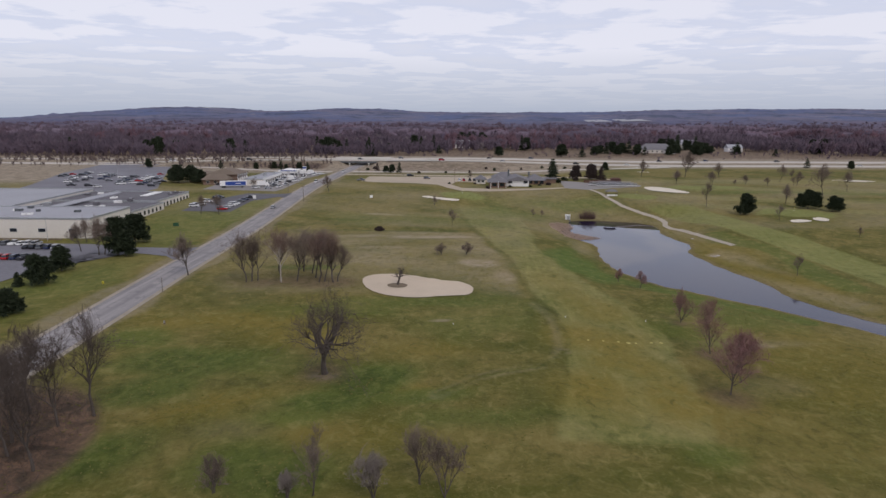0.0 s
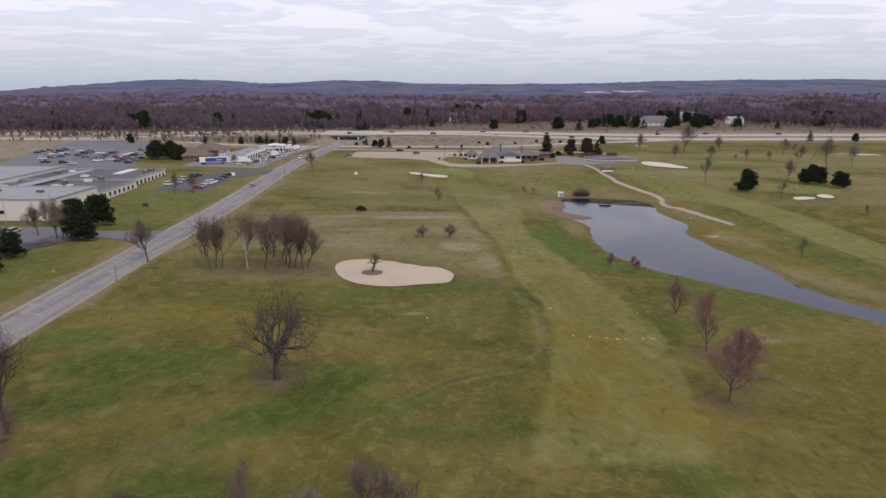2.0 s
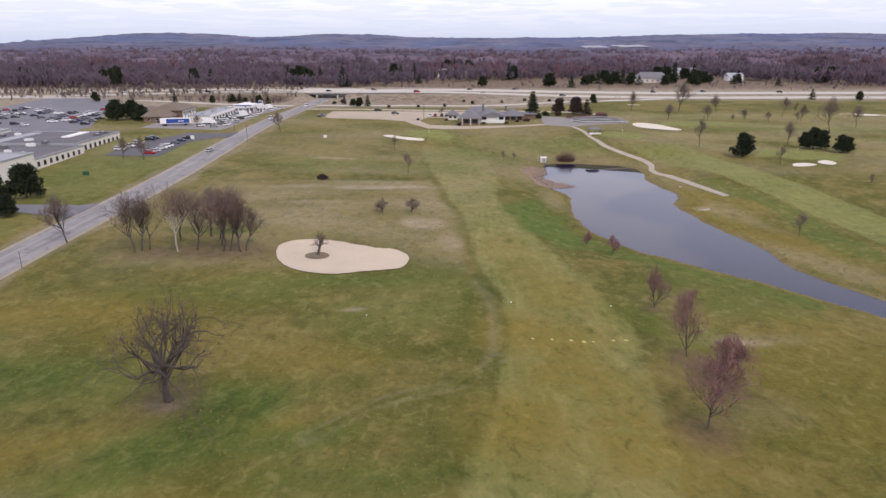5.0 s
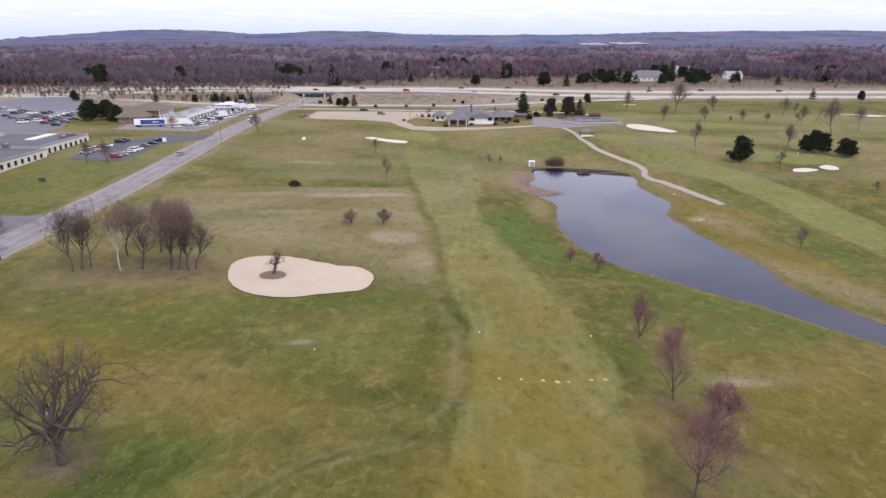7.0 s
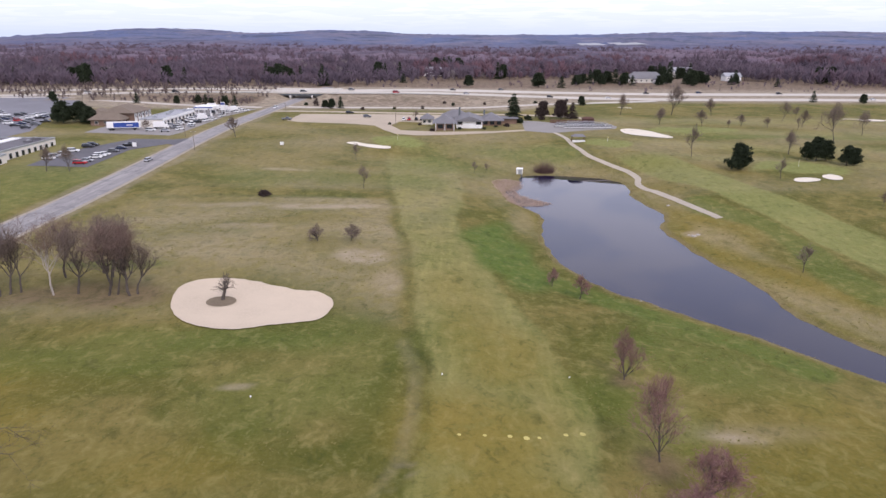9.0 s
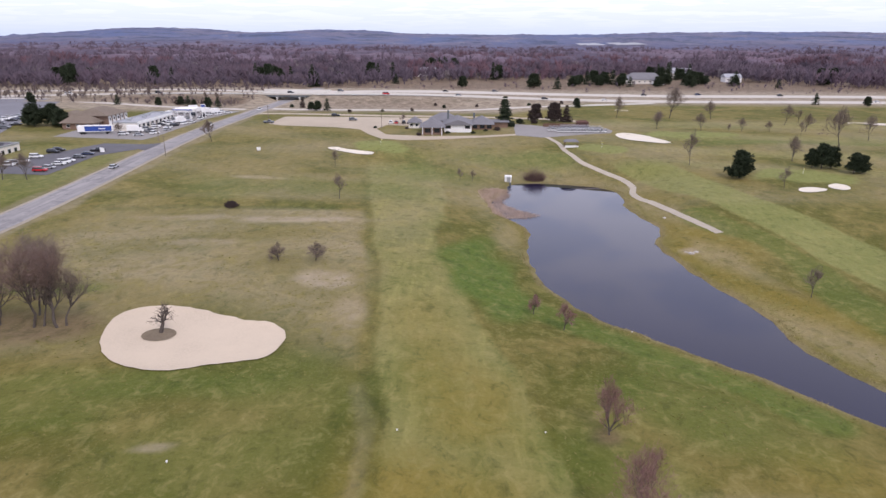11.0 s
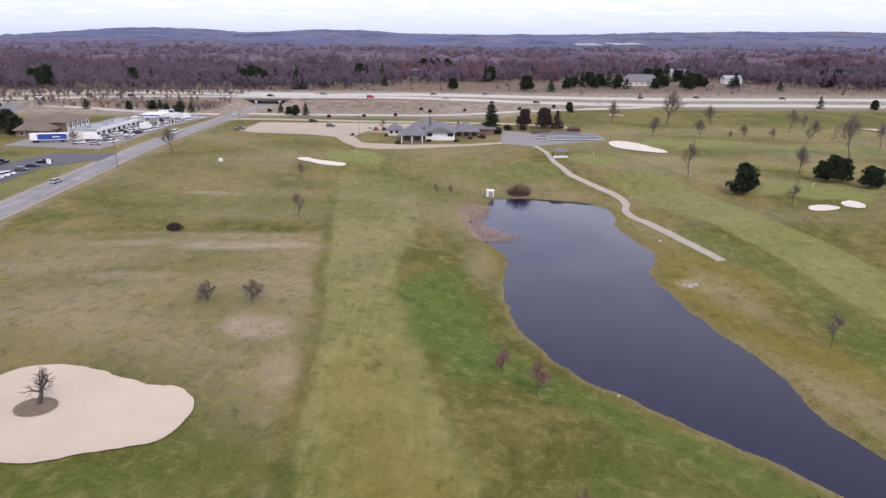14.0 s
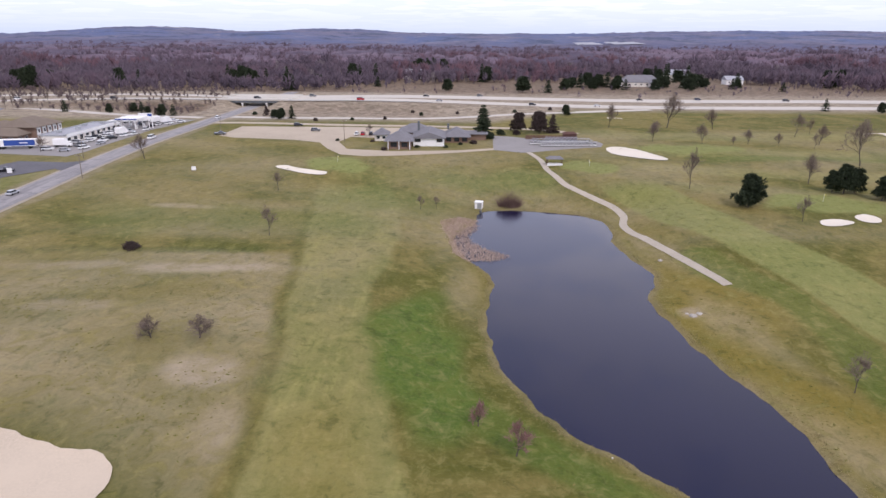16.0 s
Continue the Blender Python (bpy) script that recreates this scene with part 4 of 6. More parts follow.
# thicket in the corner by the road
for i, (x, y, h) in enumerate(((-59.2, 98.8, 18.0), (-62.8, 94.9, 16.0), (-66.5, 89.5, 16.0), (-58.5, 82.0, 15.5), (-69.5, 98.5, 15.0), (-72.5, 90.0, 15.5), (-67.0, 80.0, 15.0), (-74.0, 104.0, 12.0), (-61.5, 74.0, 14.0), (-76.0, 84.0, 14.0), (-70.0, 74.0, 15.0), (-64.5, 85.5, 13.5), (-68.0, 93.5, 13.5), (-73.5, 78.5, 13.0), (-77.0, 96.0, 13.0))):
    tree("woodland_tree", x, y, "tall bare grey-brown tree over leaf litter", "tree", "thicket by the road", twig=DARK_TWIG, seed=110 + i, height=h, radius=0.3, limbs=12, fork=0.28, wide=0.95, up=0.28, twig_r=0.036, dense=6, gnarl=0.17, width=h * 0.66)
for i, (x, y, h, k, tw, w) in enumerate(((-4.6, 80.4, 9.0, 3, TWIG, 0.8), (-1.2, 77.4, 8.0, 3, TWIG, 0.8), (-10.4, 77.0, 6.8, 5, GREY_TWIG, 1.0), (-18.4, 77.4, 9.2, 2, TWIG, 0.8), (-31.6, 77.6, 5.4, 4, TWIG, 1.2), (-21.6, 76.6, 4.0, 6, GREY_TWIG, 1.4))):
    tree("scrub_tree", x, y, "bushy many-stemmed bare scrub with grey-brown twigs", "shrub", "scrub at the edge of the rough", twig=tw, seed=140 + i, height=h, radius=0.10, limbs=8, fork=0.2, wide=w, up=0.4, twig_r=0.024, dense=5, stems=k, gnarl=0.12, width=h * 0.8)
# bare trees along the road and round the course
P1 = tree("roadside_tree", -80.7, 190.1, "bare rounded shade tree at the road's edge", "tree", "roadside and course trees", seed=160, height=12.4, radius=0.28, limbs=13, fork=0.25, wide=0.9, up=0.3, twig_r=0.05, dense=6, width=10.5, reach=1.15)
P2 = tree("course_tree", 207.2, 372.2, "tall bare brown tree on the golf course", "tree", "roadside and course trees", seed=161, height=17.7, radius=0.36, limbs=14, fork=0.25, wide=0.9, up=0.3, twig_r=0.062, dense=6, width=14, reach=1.15)
P3 = tree("course_tree", 128.9, 336.8, "thin bare young tree on the golf course", "tree", "roadside and course trees", seed=162, height=13.5, radius=0.16, limbs=10, fork=0.3, wide=0.55, up=0.45, twig_r=0.055, dense=5, gnarl=0.1, width=6.6)
for i, (x, y, h) in enumerate(((-128.6, 217.1, 10.0), (-119.7, 211.9, 13.0), (-118.0, 212.4, 11.9), (-118.0, 296.9, 9.0), (-109.7, 297.2, 9.2), (-73.3, 373.8, 9.9), (-136.0, 233.5, 9.0), (-121.0, 384.5, 6.5), (172.5, 343.6, 10.1), (162.1, 416.7, 8.7), (186.5, 468.6, 10.5),
                                  (141.8, 424.5, 8.9), (163.5, 472.0, 17.8), (131.9, 470.0, 12.2), (181.8, 414.3, 6.8), (194.5, 411.7, 5.7), (175.1, 414.0, 4.0), (152, 455, 6.0), (214, 415, 9))):
    again(P1, x, y, i * 67 % 360, h / 12.4 * (0.9 if h > 12 else 1.0), h / 12.4)
for i, (x, y, h) in enumerate(((149.0, 300.9, 7.7), (228.6, 451.1, 7.8), (206.5, 404.6, 6.9), (-1.8, 288.4, 8.3), (-11.0, 335.6, 6.9), (113.3, 213.0, 7.2), (166.0, 268.0, 5.0), (38, 321, 5.0), (43, 325, 4.5), (9, 432, 6.5))):
    again(P3, x, y, i * 83 % 360, h / 13.5 * 1.25, h / 13.5)
for i, (x, y, h) in enumerate(((232, 392, 12), (216, 441, 11))):
    again(P2, x, y, 40 + i * 100, h / 17.7)
# rows of thin trees on the highway verge
rng_v = random.Random(4)
for i in range(30):
    x = rng_v.uniform(-330, -112)
    y = 520 + 0.14 * (-112 - x) + rng_v.uniform(-6, 22)
    again(P3, x, y, rng_v.uniform(0, 360), rng_v.uniform(0.3, 0.5), rng_v.uniform(0.55, 0.8), label="thin bare tree on the highway verge")


def evergreen(name, x, y, h, w, label, seed, conic=True, tufts=1500, needle=None, group="evergreens", lift=0.06):
    """Conifer: a trunk and a crown of drooping needle sprays."""
    rng = random.Random(seed)
    t = thing(name, (x, y, ground(x, y) - 0.1), label, "tree", group)
    V, F = [], []
    limb(V, F, [Vector((0, 0, h * s)) for s in (0, 0.3, 0.6, 0.97)], [0.022 * h, 0.018 * h, 0.011 * h, 0.004 * h], 6)
    raw("trunk", V, F, BARK, t, flat=False)
    V, F = [], []
    if conic:
        whorls = 15
        per = max(3, tufts // (whorls * 8))
        for k in range(whorls):
            s = (k + rng.uniform(0.2, 0.8)) / whorls
            reach_ = w / 2 * (1 - s) ** 0.85
            for b_ in range(8):
                a, ln = rng.uniform(0, math.tau), reach_ * rng.uniform(0.68, 1.12) + 0.1
                out = Vector((math.cos(a), math.sin(a), 0))
                for _ in range(per):
                    u = rng.uniform(0.12, 1.0)
                    p = out * ln * u + Vector((rng.gauss(0, 0.06 * w * (1 - s * 0.6)), rng.gauss(0, 0.06 * w * (1 - s * 0.6)), h * (lift + (1 - lift) * s) - 0.22 * ln * u))
                    d = (out + Vector((rng.gauss(0, 0.35), rng.gauss(0, 0.35), rng.gauss(-0.3, 0.2)))).normalized()
                    q = (0.05 * w + 0.22) * rng.uniform(0.7, 1.3)
                    cone3(V, F, p - d * q * 0.5, p + d * q, q * 0.32)
    else:
        clumps = 84
        tufts = int(tufts * 2.4)
        for k in range(clumps):
            s, a = rng.uniform(0.10, 0.94), rng.uniform(0, math.tau)
            env = math.sqrt(max(0.05, 1 - abs(2 * s - 0.62) ** 2.0 * 0.5)) * (1 - 0.35 * s)
            r = w / 2 * env * rng.uniform(0.25, 0.95)
            c = Vector((math.cos(a) * r, math.sin(a) * r, h * (lift + (0.93 - lift) * s)))
            size = w * rng.uniform(0.10, 0.18)
            for _ in range(tufts // clumps):
                d = Vector((rng.gauss(0, 1), rng.gauss(0, 1), rng.gauss(0.25, 0.8))).normalized()
                p = c + Vector((d.x, d.y, d.z * 0.75)) * size * rng.uniform(0.5, 1.0)
                q = (0.035 * w + 0.2) * rng.uniform(0.7, 1.3)
                cone3(V, F, p - d * q * 0.5, p + d * q, q * 0.36)
    raw("crown", V, F, needle or NEEDLE, t)
    return t


evergreen("spruce_tree", 63.2, 431.6, 15.2, 11.5, "tall dark conical spruce beside the clubhouse", 1, True, 5500)
evergreen("pine_tree", 139.8, 315.8, 10.9, 10.2, "dense dark rounded pine alone on the fairway edge", 2, False, 2200)
for i, (x, y, h, w) in enumerate(((174.0, 331.5, 8.0, 6.5), (177.0, 330.0, 10.6, 7.5), (181.5, 331.5, 9.0, 7.0), (185.0, 322.5, 8.6, 6.5), (188.8, 323.5, 7.4, 6.0))):
    evergreen("pine_tree", x, y, h, w, "dark spreading pine in a clump on the course", 10 + i, False, 1500)
for i, (x, y, h, w, c) in enumerate(((-113.4, 212.4, 14.0, 9.6, False), (-117.8, 233.5, 11.5, 11.0, False), (-115.9, 174.2, 9.0, 8.6, False), (-118.7, 189.4, 8.0, 7.6, False), (-106.8, 146.8, 6.4, 8.0, False), (-120.2, 171.6, 4.0, 3.4, True), (-110.0, 211.0, 9.5, 7.0, False))):
    evergreen("cedar_tree", x, y, h, w, "dark green evergreen on the lawn by the driveway", 30 + i, c, 2000)
for i, (x, y, h, w) in enumerate(((-178.0, 414.0, 12.5, 12.0), (-172.0, 420.0, 11.5, 12.0), (-167.0, 417.0, 9.0, 9.0), (-184.0, 420.0, 9.0, 9.0), (-162.5, 412.0, 9.5, 9.5))):
    evergreen("pine_tree", x, y, h, w, "dark spreading pine in a clump beside the car park", 45 + i, False, 1400)
SMALL = evergreen("cedar_tree", -43.5, 497.8, 7.6, 5.6, "small dark cedar on the grass verge", 60, True, 900)
BUSHY = evergreen("pine_tree", -54, 500, 5.4, 5.2, "bushy dark pine on the grass verge", 61, False, 900)
for i, (x, y, h) in enumerate(((-48.8, 494.6, 6.9), (295.5, 559.6, 8.2), (327, 551, 7.4), (118, 523, 7), (-140, 520, 7), (-146, 523, 6.5), (-135, 517, 5), (-116, 508, 7), (-122, 506, 7.5), (-160, 520, 6), (-190, 525, 7),
                                  (-250, 528, 8), (196, 722, 9), (206, 726, 8), (232, 724, 9), (262, 722, 10), (310, 745, 8), (318, 752, 7), (110, 692, 12), (131, 690, 9), (150, 720, 9), (45, 704, 9), (345, 720, 7),
                                  (176, 728, 9), (-75, 742, 10), (-20, 745, 8), (290, 760, 8), (275, 770, 9), (170, 752, 11), (178, 756, 12), (187, 750, 11), (196, 755, 12), (204, 750, 10), (247, 748, 10), (268, 752, 11), (276, 756, 12), (284, 760, 11), (328, 778, 11), (160, 740, 9))):
    if i % 3 == 1:
        again(SMALL, x, y, i * 57 % 360, h / 7.6 * (1.5 if y > 600 else 1.1), h / 7.6 * (1.2 if y > 600 else 1), label="dark evergreen near the highway" if y > 600 else "")
    else:
        again(BUSHY, x, y, i * 57 % 360, h / 5.4 * (1.25 if y > 600 else 0.85), h / 5.4 * (1.2 if y > 600 else 1), label="dark evergreen near the highway" if y > 600 else "")
rng_w = random.Random(17)
for cx, cy, n in ((-330, 700, 5), (-316, 712, 4), (-150, 735, 7), (-132, 742, 5), (-40, 800, 5), (-420, 720, 4), (420, 770, 4), (255, 800, 5), (290, 830, 5), (-90, 705, 3), (-240, 715, 3), (90, 820, 4), (10, 1000, 6), (30, 1010, 6)):
    for k in range(n):
        hh = rng_w.uniform(13, 20)
        again(BUSHY if k % 2 else SMALL, cx + rng_w.uniform(-14, 14), cy + rng_w.uniform(-10, 10), rng_w.uniform(0, 360), hh / (5.4 if k % 2 else 7.6) * 0.75, hh / (5.4 if k % 2 else 7.6), label="dark evergreen among the bare woods")
for i, (x, y, h) in enumerate(((82, 452, 9.0), (92, 447, 10.5), (99, 450, 8.0))):
    evergreen("cedar_tree", x, y, h * 1.15, h * 0.95, "rust-brown cedar behind the cart yard", 90 + i, i == 2, 2200, BROWN_NEEDLE)
for i, (x, y, h) in enumerate(((-150, 525, 5.5), (-128, 512, 4.5), (-62, 512, 6), (93, 455, 6))):
    evergreen("cedar_tree", x, y, h, h * 0.8, "rust-brown cedar in dry verge grass", 70 + i, True, 500, BROWN_NEEDLE)
evergreen("low_shrub", -32.6, 273.8, 1.7, 4.6, "low dark shrub in the open rough", 80, False, 500, BROWN_NEEDLE, "shrubs")


def twig_heap(name, x, y, w, d, h, label, mat_, seed, n=700, r=0.05, ln=1.6, kind=""):
    """A springy mound of bare stems or reeds."""
    rng = random.Random(seed)
    t = thing(name, (x, y, ground(x, y) - 0.1), label, "shrub" if not kind else "reeds", kind=kind)
    V, F = [], []
    for _ in range(n):
        a, q = rng.uniform(0, math.tau), math.sqrt(rng.random())
        px, py = math.cos(a) * q * w / 2, math.sin(a) * q * d / 2
        z = ground(x + px, y + py) - t.location.z
        s = Vector((px * 0.75, py * 0.75, z - 0.05))
        e = Vector((px + rng.gauss(0, 0.3 * ln), py + rng.gauss(0, 0.3 * ln), z + h * (1.15 - q * 0.7) * rng.uniform(0.6, 1.1)))
        cone3(V, F, s, e, r)
    raw("twig_mound", V, F, mat_, t)
    return t


twig_heap("red_bush", 67.8, 335.0, 10.5, 6.0, 6.2, "wide mound of reddish bare stems on the pond bank", RED_DARK, 3, 560, 0.04, 3.2)


def reeds(seed, n):
    """The dry reed bed at the inflow."""
    rng = random.Random(seed)
    bed = [(44.5, 312), (50, 319), (56, 318.5), (55.5, 309), (53, 303), (53, 296), (59, 288), (63.5, 283), (58, 279.5), (52, 279), (48.5, 285), (47.5, 297), (46, 305)]
    pts = np.array(bed)
    xs = np.array([rng.uniform(*pts[:, 0][[pts[:, 0].argmin(), pts[:, 0].argmax()]]) for _ in range(n)])
    ys = np.array([rng.uniform(pts[:, 1].min(), pts[:, 1].max()) for _ in range(n)])
    keep = sdf(xs, ys, bed) + np.array([rng.gauss(0, 0.5) for _ in range(n)]) < 0
    V, F = [], []
    for x, y, z in zip(xs[keep], ys[keep], np.maximum(land(xs[keep], ys[keep]), WATER_Z - 0.1)):
        s = Vector((x, y, z))
        cone3(V, F, s, s + Vector((rng.gauss(0, 0.5), rng.gauss(0, 0.5), rng.uniform(0.2, 0.75))), 0.08)
    ob = raw("reeds", V, F, REED)
    return tagged(ob, "flattened tan and pink dry reeds at the pond's edge", "reeds", kind="stuff")


reeds(8, 9000)


def sedge(seed, n):
    """Rank straw grass in a broken fringe round the water."""
    rng = random.Random(seed)
    V, F = [], []
    k = len(POND_EDGE)
    for _ in range(n):
        i = rng.randrange(k)
        (ax, ay), (bx_, by_) = POND_EDGE[i], POND_EDGE[(i + 1) % k]
        u = rng.random()
        o = abs(rng.gauss(0, 1.1)) + 0.05
        ln = math.dist((ax, ay), (bx_, by_)) + 1e-6
        x, y = ax + (bx_ - ax) * u + (by_ - ay) / ln * o, ay + (by_ - ay) * u - (bx_ - ax) / ln * o
        s = Vector((x, y, 0))
        V_n = Vector((rng.gauss(0, 0.25), rng.gauss(0, 0.25), rng.uniform(0.12, 0.4)))
        V_s = (s, V_n)
        pend.append(V_s)
    xs, ys = np.array([p[0].x for p in pend]), np.array([p[0].y for p in pend])
    for (s, d), z in zip(pend, np.maximum(land(xs, ys), WATER_Z - 0.05)):
        s.z = z - 0.03
        cone3(V, F, s, s + d * 0.8, 0.06)
    ob = raw("shore_grass", V, F, per_island("straw", (0.20, 0.165, 0.07), (0.32, 0.26, 0.12)))
    return tagged(ob, "straw-coloured rank grass along the shore", "grass", kind="stuff")


pend = []
sedge(9, 9000)


# ---- far woods and ridges ----


def wood_templates(seed, cones, count):
    rng = random.Random(seed)
    out = []
    for _ in range(count):
        V, F = [], []
        cone3(V, F, Vector((0, 0, 0)), Vector((rng.gauss(0, 0.04), rng.gauss(0, 0.04), 0.95)), 0.018)
        for _ in range(cones):
            z = rng.uniform(0.25, 0.85)
            a = rng.uniform(0, math.tau)
            r = rng.uniform(0.08, 0.36) * (1.15 - 0.5 * abs(z - 0.55))
            s = Vector((math.cos(a) * r * 0.35, math.sin(a) * r * 0.35, z - 0.12))
            e = Vector((math.cos(a) * r, math.sin(a) * r, min(1.05, z + rng.uniform(0.08, 0.28))))
            cone3(V, F, s, e, rng.uniform(0.026, 0.055))
        out.append((np.array(V), np.array(F)))
    return out


def woods(name, seed, xy, hmin, hmax, cones, material, label):
    rng = random.Random(seed)
    temps = wood_templates(seed, cones, 8)
    z = land(xy[:, 0], xy[:, 1])
    VS, FS, k = [], [], 0
    for (x, y), h0 in zip(xy, z):
        V, F = temps[rng.randrange(8)]
        stand = noise.noise(Vector((x / 90, y / 70, 3.0)))
        h, a = rng.uniform(hmin, hmax) * (1 + 0.45 * stand), rng.uniform(0, math.tau)
        w = h * rng.uniform(0.9, 1.4)
        c, s = math.cos(a) * w, math.sin(a) * w
        VS.append(np.stack([x + V[:, 0] * c - V[:, 1] * s, y + V[:, 0] * s + V[:, 1] * c, h0 + V[:, 2] * h], -1))
        FS.append(F + k)
        k += len(V)
    V, F = np.concatenate(VS), np.concatenate(FS)
    me = bpy.data.meshes.new(name)
    me.vertices.add(len(V))
    me.vertices.foreach_set("co", V.astype(np.float32).ravel())
    me.loops.add(F.size)
    me.loops.foreach_set("vertex_index", F.astype(np.int32).ravel())
    me.polygons.add(len(F))
    me.polygons.foreach_set("loop_start", np.arange(0, F.size, 3, dtype=np.int32))
    me.update(calc_edges=True)
    me.materials.append(material)
    return tagged(new(name, me), label, "woods", kind="stuff")


def scatter(seed, n, x0, x1, y0, y1, front):
    r = np.random.RandomState(seed)
    x, y = r.uniform(x0, x1, n), y0 + (y1 - y0) * r.uniform(0, 1, n) ** 1.2
    keep = y > front(x) + r.uniform(-14, 14, n)
    return np.stack([x[keep], y[keep]], -1)


def wood_edge(x):
    """Where the near edge of the woods runs."""
    return np.interp(x, [-900, -280, -60, 0, 60, 150, 230, 330, 380, 480, 1000], [660, 672, 690, 770, 800, 800, 890, 850, 742, 705, 690])


woods("bare_woods", 21, scatter(1, 7200, -800, 900, 665, 1060, wood_edge), 7, 16, 26, WOODS, "dense leafless purple-brown woods beyond the highway")
red_at = scatter(2, 2600, -750, 1100, 690, 1300, wood_edge)
red_at = red_at[np.sin(red_at[:, 0] / 95) + np.sin(red_at[:, 1] / 60 + red_at[:, 0] / 210) + 0.0012 * red_at[:, 0] > 0.75]
woods("budding_woods", 22, red_at, 12, 21, 36, WOODS_RED, "leafless woods flushed with red buds")
pale_at = scatter(5, 240, -750, 900, 665, 1000, wood_edge)
woods("pale_woods", 24, pale_at, 7, 15, 34, per_island("pale_bare_woods", (0.135, 0.112, 0.118), (0.19, 0.16, 0.165), 0.95), "grey leafless saplings at the wood's edge")
woods("distant_woods", 23, scatter(3, 6500, -1300, 1700, 1030, 2200, wood_edge), 13, 20, 14, WOODS, "distant leafless woods fading toward the ridges")


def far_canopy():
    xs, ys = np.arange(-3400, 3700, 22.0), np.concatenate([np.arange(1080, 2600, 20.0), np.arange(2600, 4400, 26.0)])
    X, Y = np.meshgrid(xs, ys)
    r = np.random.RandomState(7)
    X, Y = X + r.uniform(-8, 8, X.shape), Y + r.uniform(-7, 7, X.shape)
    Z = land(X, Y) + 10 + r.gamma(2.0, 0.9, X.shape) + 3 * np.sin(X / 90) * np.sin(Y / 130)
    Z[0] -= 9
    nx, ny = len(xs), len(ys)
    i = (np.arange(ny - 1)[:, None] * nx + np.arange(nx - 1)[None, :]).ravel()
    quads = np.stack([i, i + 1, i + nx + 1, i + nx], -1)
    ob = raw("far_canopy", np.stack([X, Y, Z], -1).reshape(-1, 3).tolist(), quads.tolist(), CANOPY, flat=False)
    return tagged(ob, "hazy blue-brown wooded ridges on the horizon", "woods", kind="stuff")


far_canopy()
verge = scatter(31, 1500, -460, -104, 505, 690, lambda x: 518 + 0.12 * (-104 - x))
verge = verge[(np.abs(verge[:, 1] - 571) > 10) & (np.abs(verge[:, 1] - 625) > 10) & (np.abs(verge[:, 1] - 512 + 0.2 * (verge[:, 0] + 150)) > 7)]
woods("verge_saplings", 32, verge, 2.0, 5.0, 24, per_island("verge_twigs", (0.085, 0.063, 0.062), (0.155, 0.118, 0.112), 0.95), "thin grey-brown saplings along the highway verge")
verge = scatter(33, 260, -40, 900, 630, 760, lambda x: 642 + 0 * x)
woods("verge_scrub", 34, verge, 1.5, 5.0, 18, WOODS, "low leafless scrub beyond the highway")
# Flat pale sheets; the two on the right stand in for far buildings.
for x0, x1, y0, y1 in ((470, 560, 2380, 2560), (580, 700, 2390, 2570), (-1430, -1350, 3640, 3800)):
    drape("pale_clearing", [(x0, y0), (x1, y0 + 8), (x1 - 6, y1), (x0 + 12, y1 - 10)], 13.5, ROOF_PALE, "pale grey-white patch on a far hillside", "field", 40.0)


def tufts(seed, n):
    """Rank clumps that stand up out of the rough."""
    r = np.random.RandomState(seed)
    x, y = r.uniform(-78, 112, n), 62 + 190 * r.uniform(0, 1, n) ** 1.5
    dens = np.sin(x / 4.7 + 2 * np.sin(y / 9)) + np.sin(y / 5.3 + 1.5 * np.sin(x / 11)) + 0.8 * np.sin(x / 13 - y / 17)
    keep = (dens + r.normal(0, 0.8, n) > 0.2) & (near_sdf(x, y, POND_EDGE, 5) > 1.5) & (near_sdf(x, y, SANDS[0], 5) > 0.4) & ((x < 14) | (x > 50)) & (np.abs(x + 87) > 8)
    x, y = x[keep], y[keep]
    z = land(x, y)
    V, F = [], []
    for px, py, pz in zip(x, y, z):
        s = Vector((px, py, pz - 0.04))
        for _ in range(2):
            cone3(V, F, s, s + Vector((r.normal(0, 0.25), r.normal(0, 0.25), r.uniform(0.05, 0.11))), r.uniform(0.08, 0.2))
    ob = raw("rough_grass", V, F, per_island("rank_grass", (0.105, 0.106, 0.022), (0.20, 0.17, 0.055)))
    return tagged(ob, "rank tussocks of green and straw rough grass", "grass", kind="stuff")


tufts(3, 22000)


def brush(seed, n):
    """Fallen twigs and brush on the thicket floor."""
    r = random.Random(seed)
    V, F = [], []
    pts = [(r.uniform(-80, -52), r.uniform(62, 108)) for _ in range(n)]
    pts = [p for p in pts if p[0] < -56 - 0.25 * max(0, p[1] - 90) - r.expovariate(0.16) and p[1] < 108 - r.expovariate(0.12)]
    zs = land(np.array([p[0] for p in pts]), np.array([p[1] for p in pts]))
    for (x, y), z in zip(pts, zs):
        s = Vector((x, y, z - 0.05))
        cone3(V, F, s, s + Vector((r.gauss(0, 0.8), r.gauss(0, 0.8), r.uniform(0.2, 1.7))), r.uniform(0.015, 0.035))
    ob = raw("brush", V, F, DARK_TWIG)
    return tagged(ob, "tangled brown brush on the woodland floor", "brush", kind="stuff")


brush(6, 11000)

# ---- buildings and structures ----


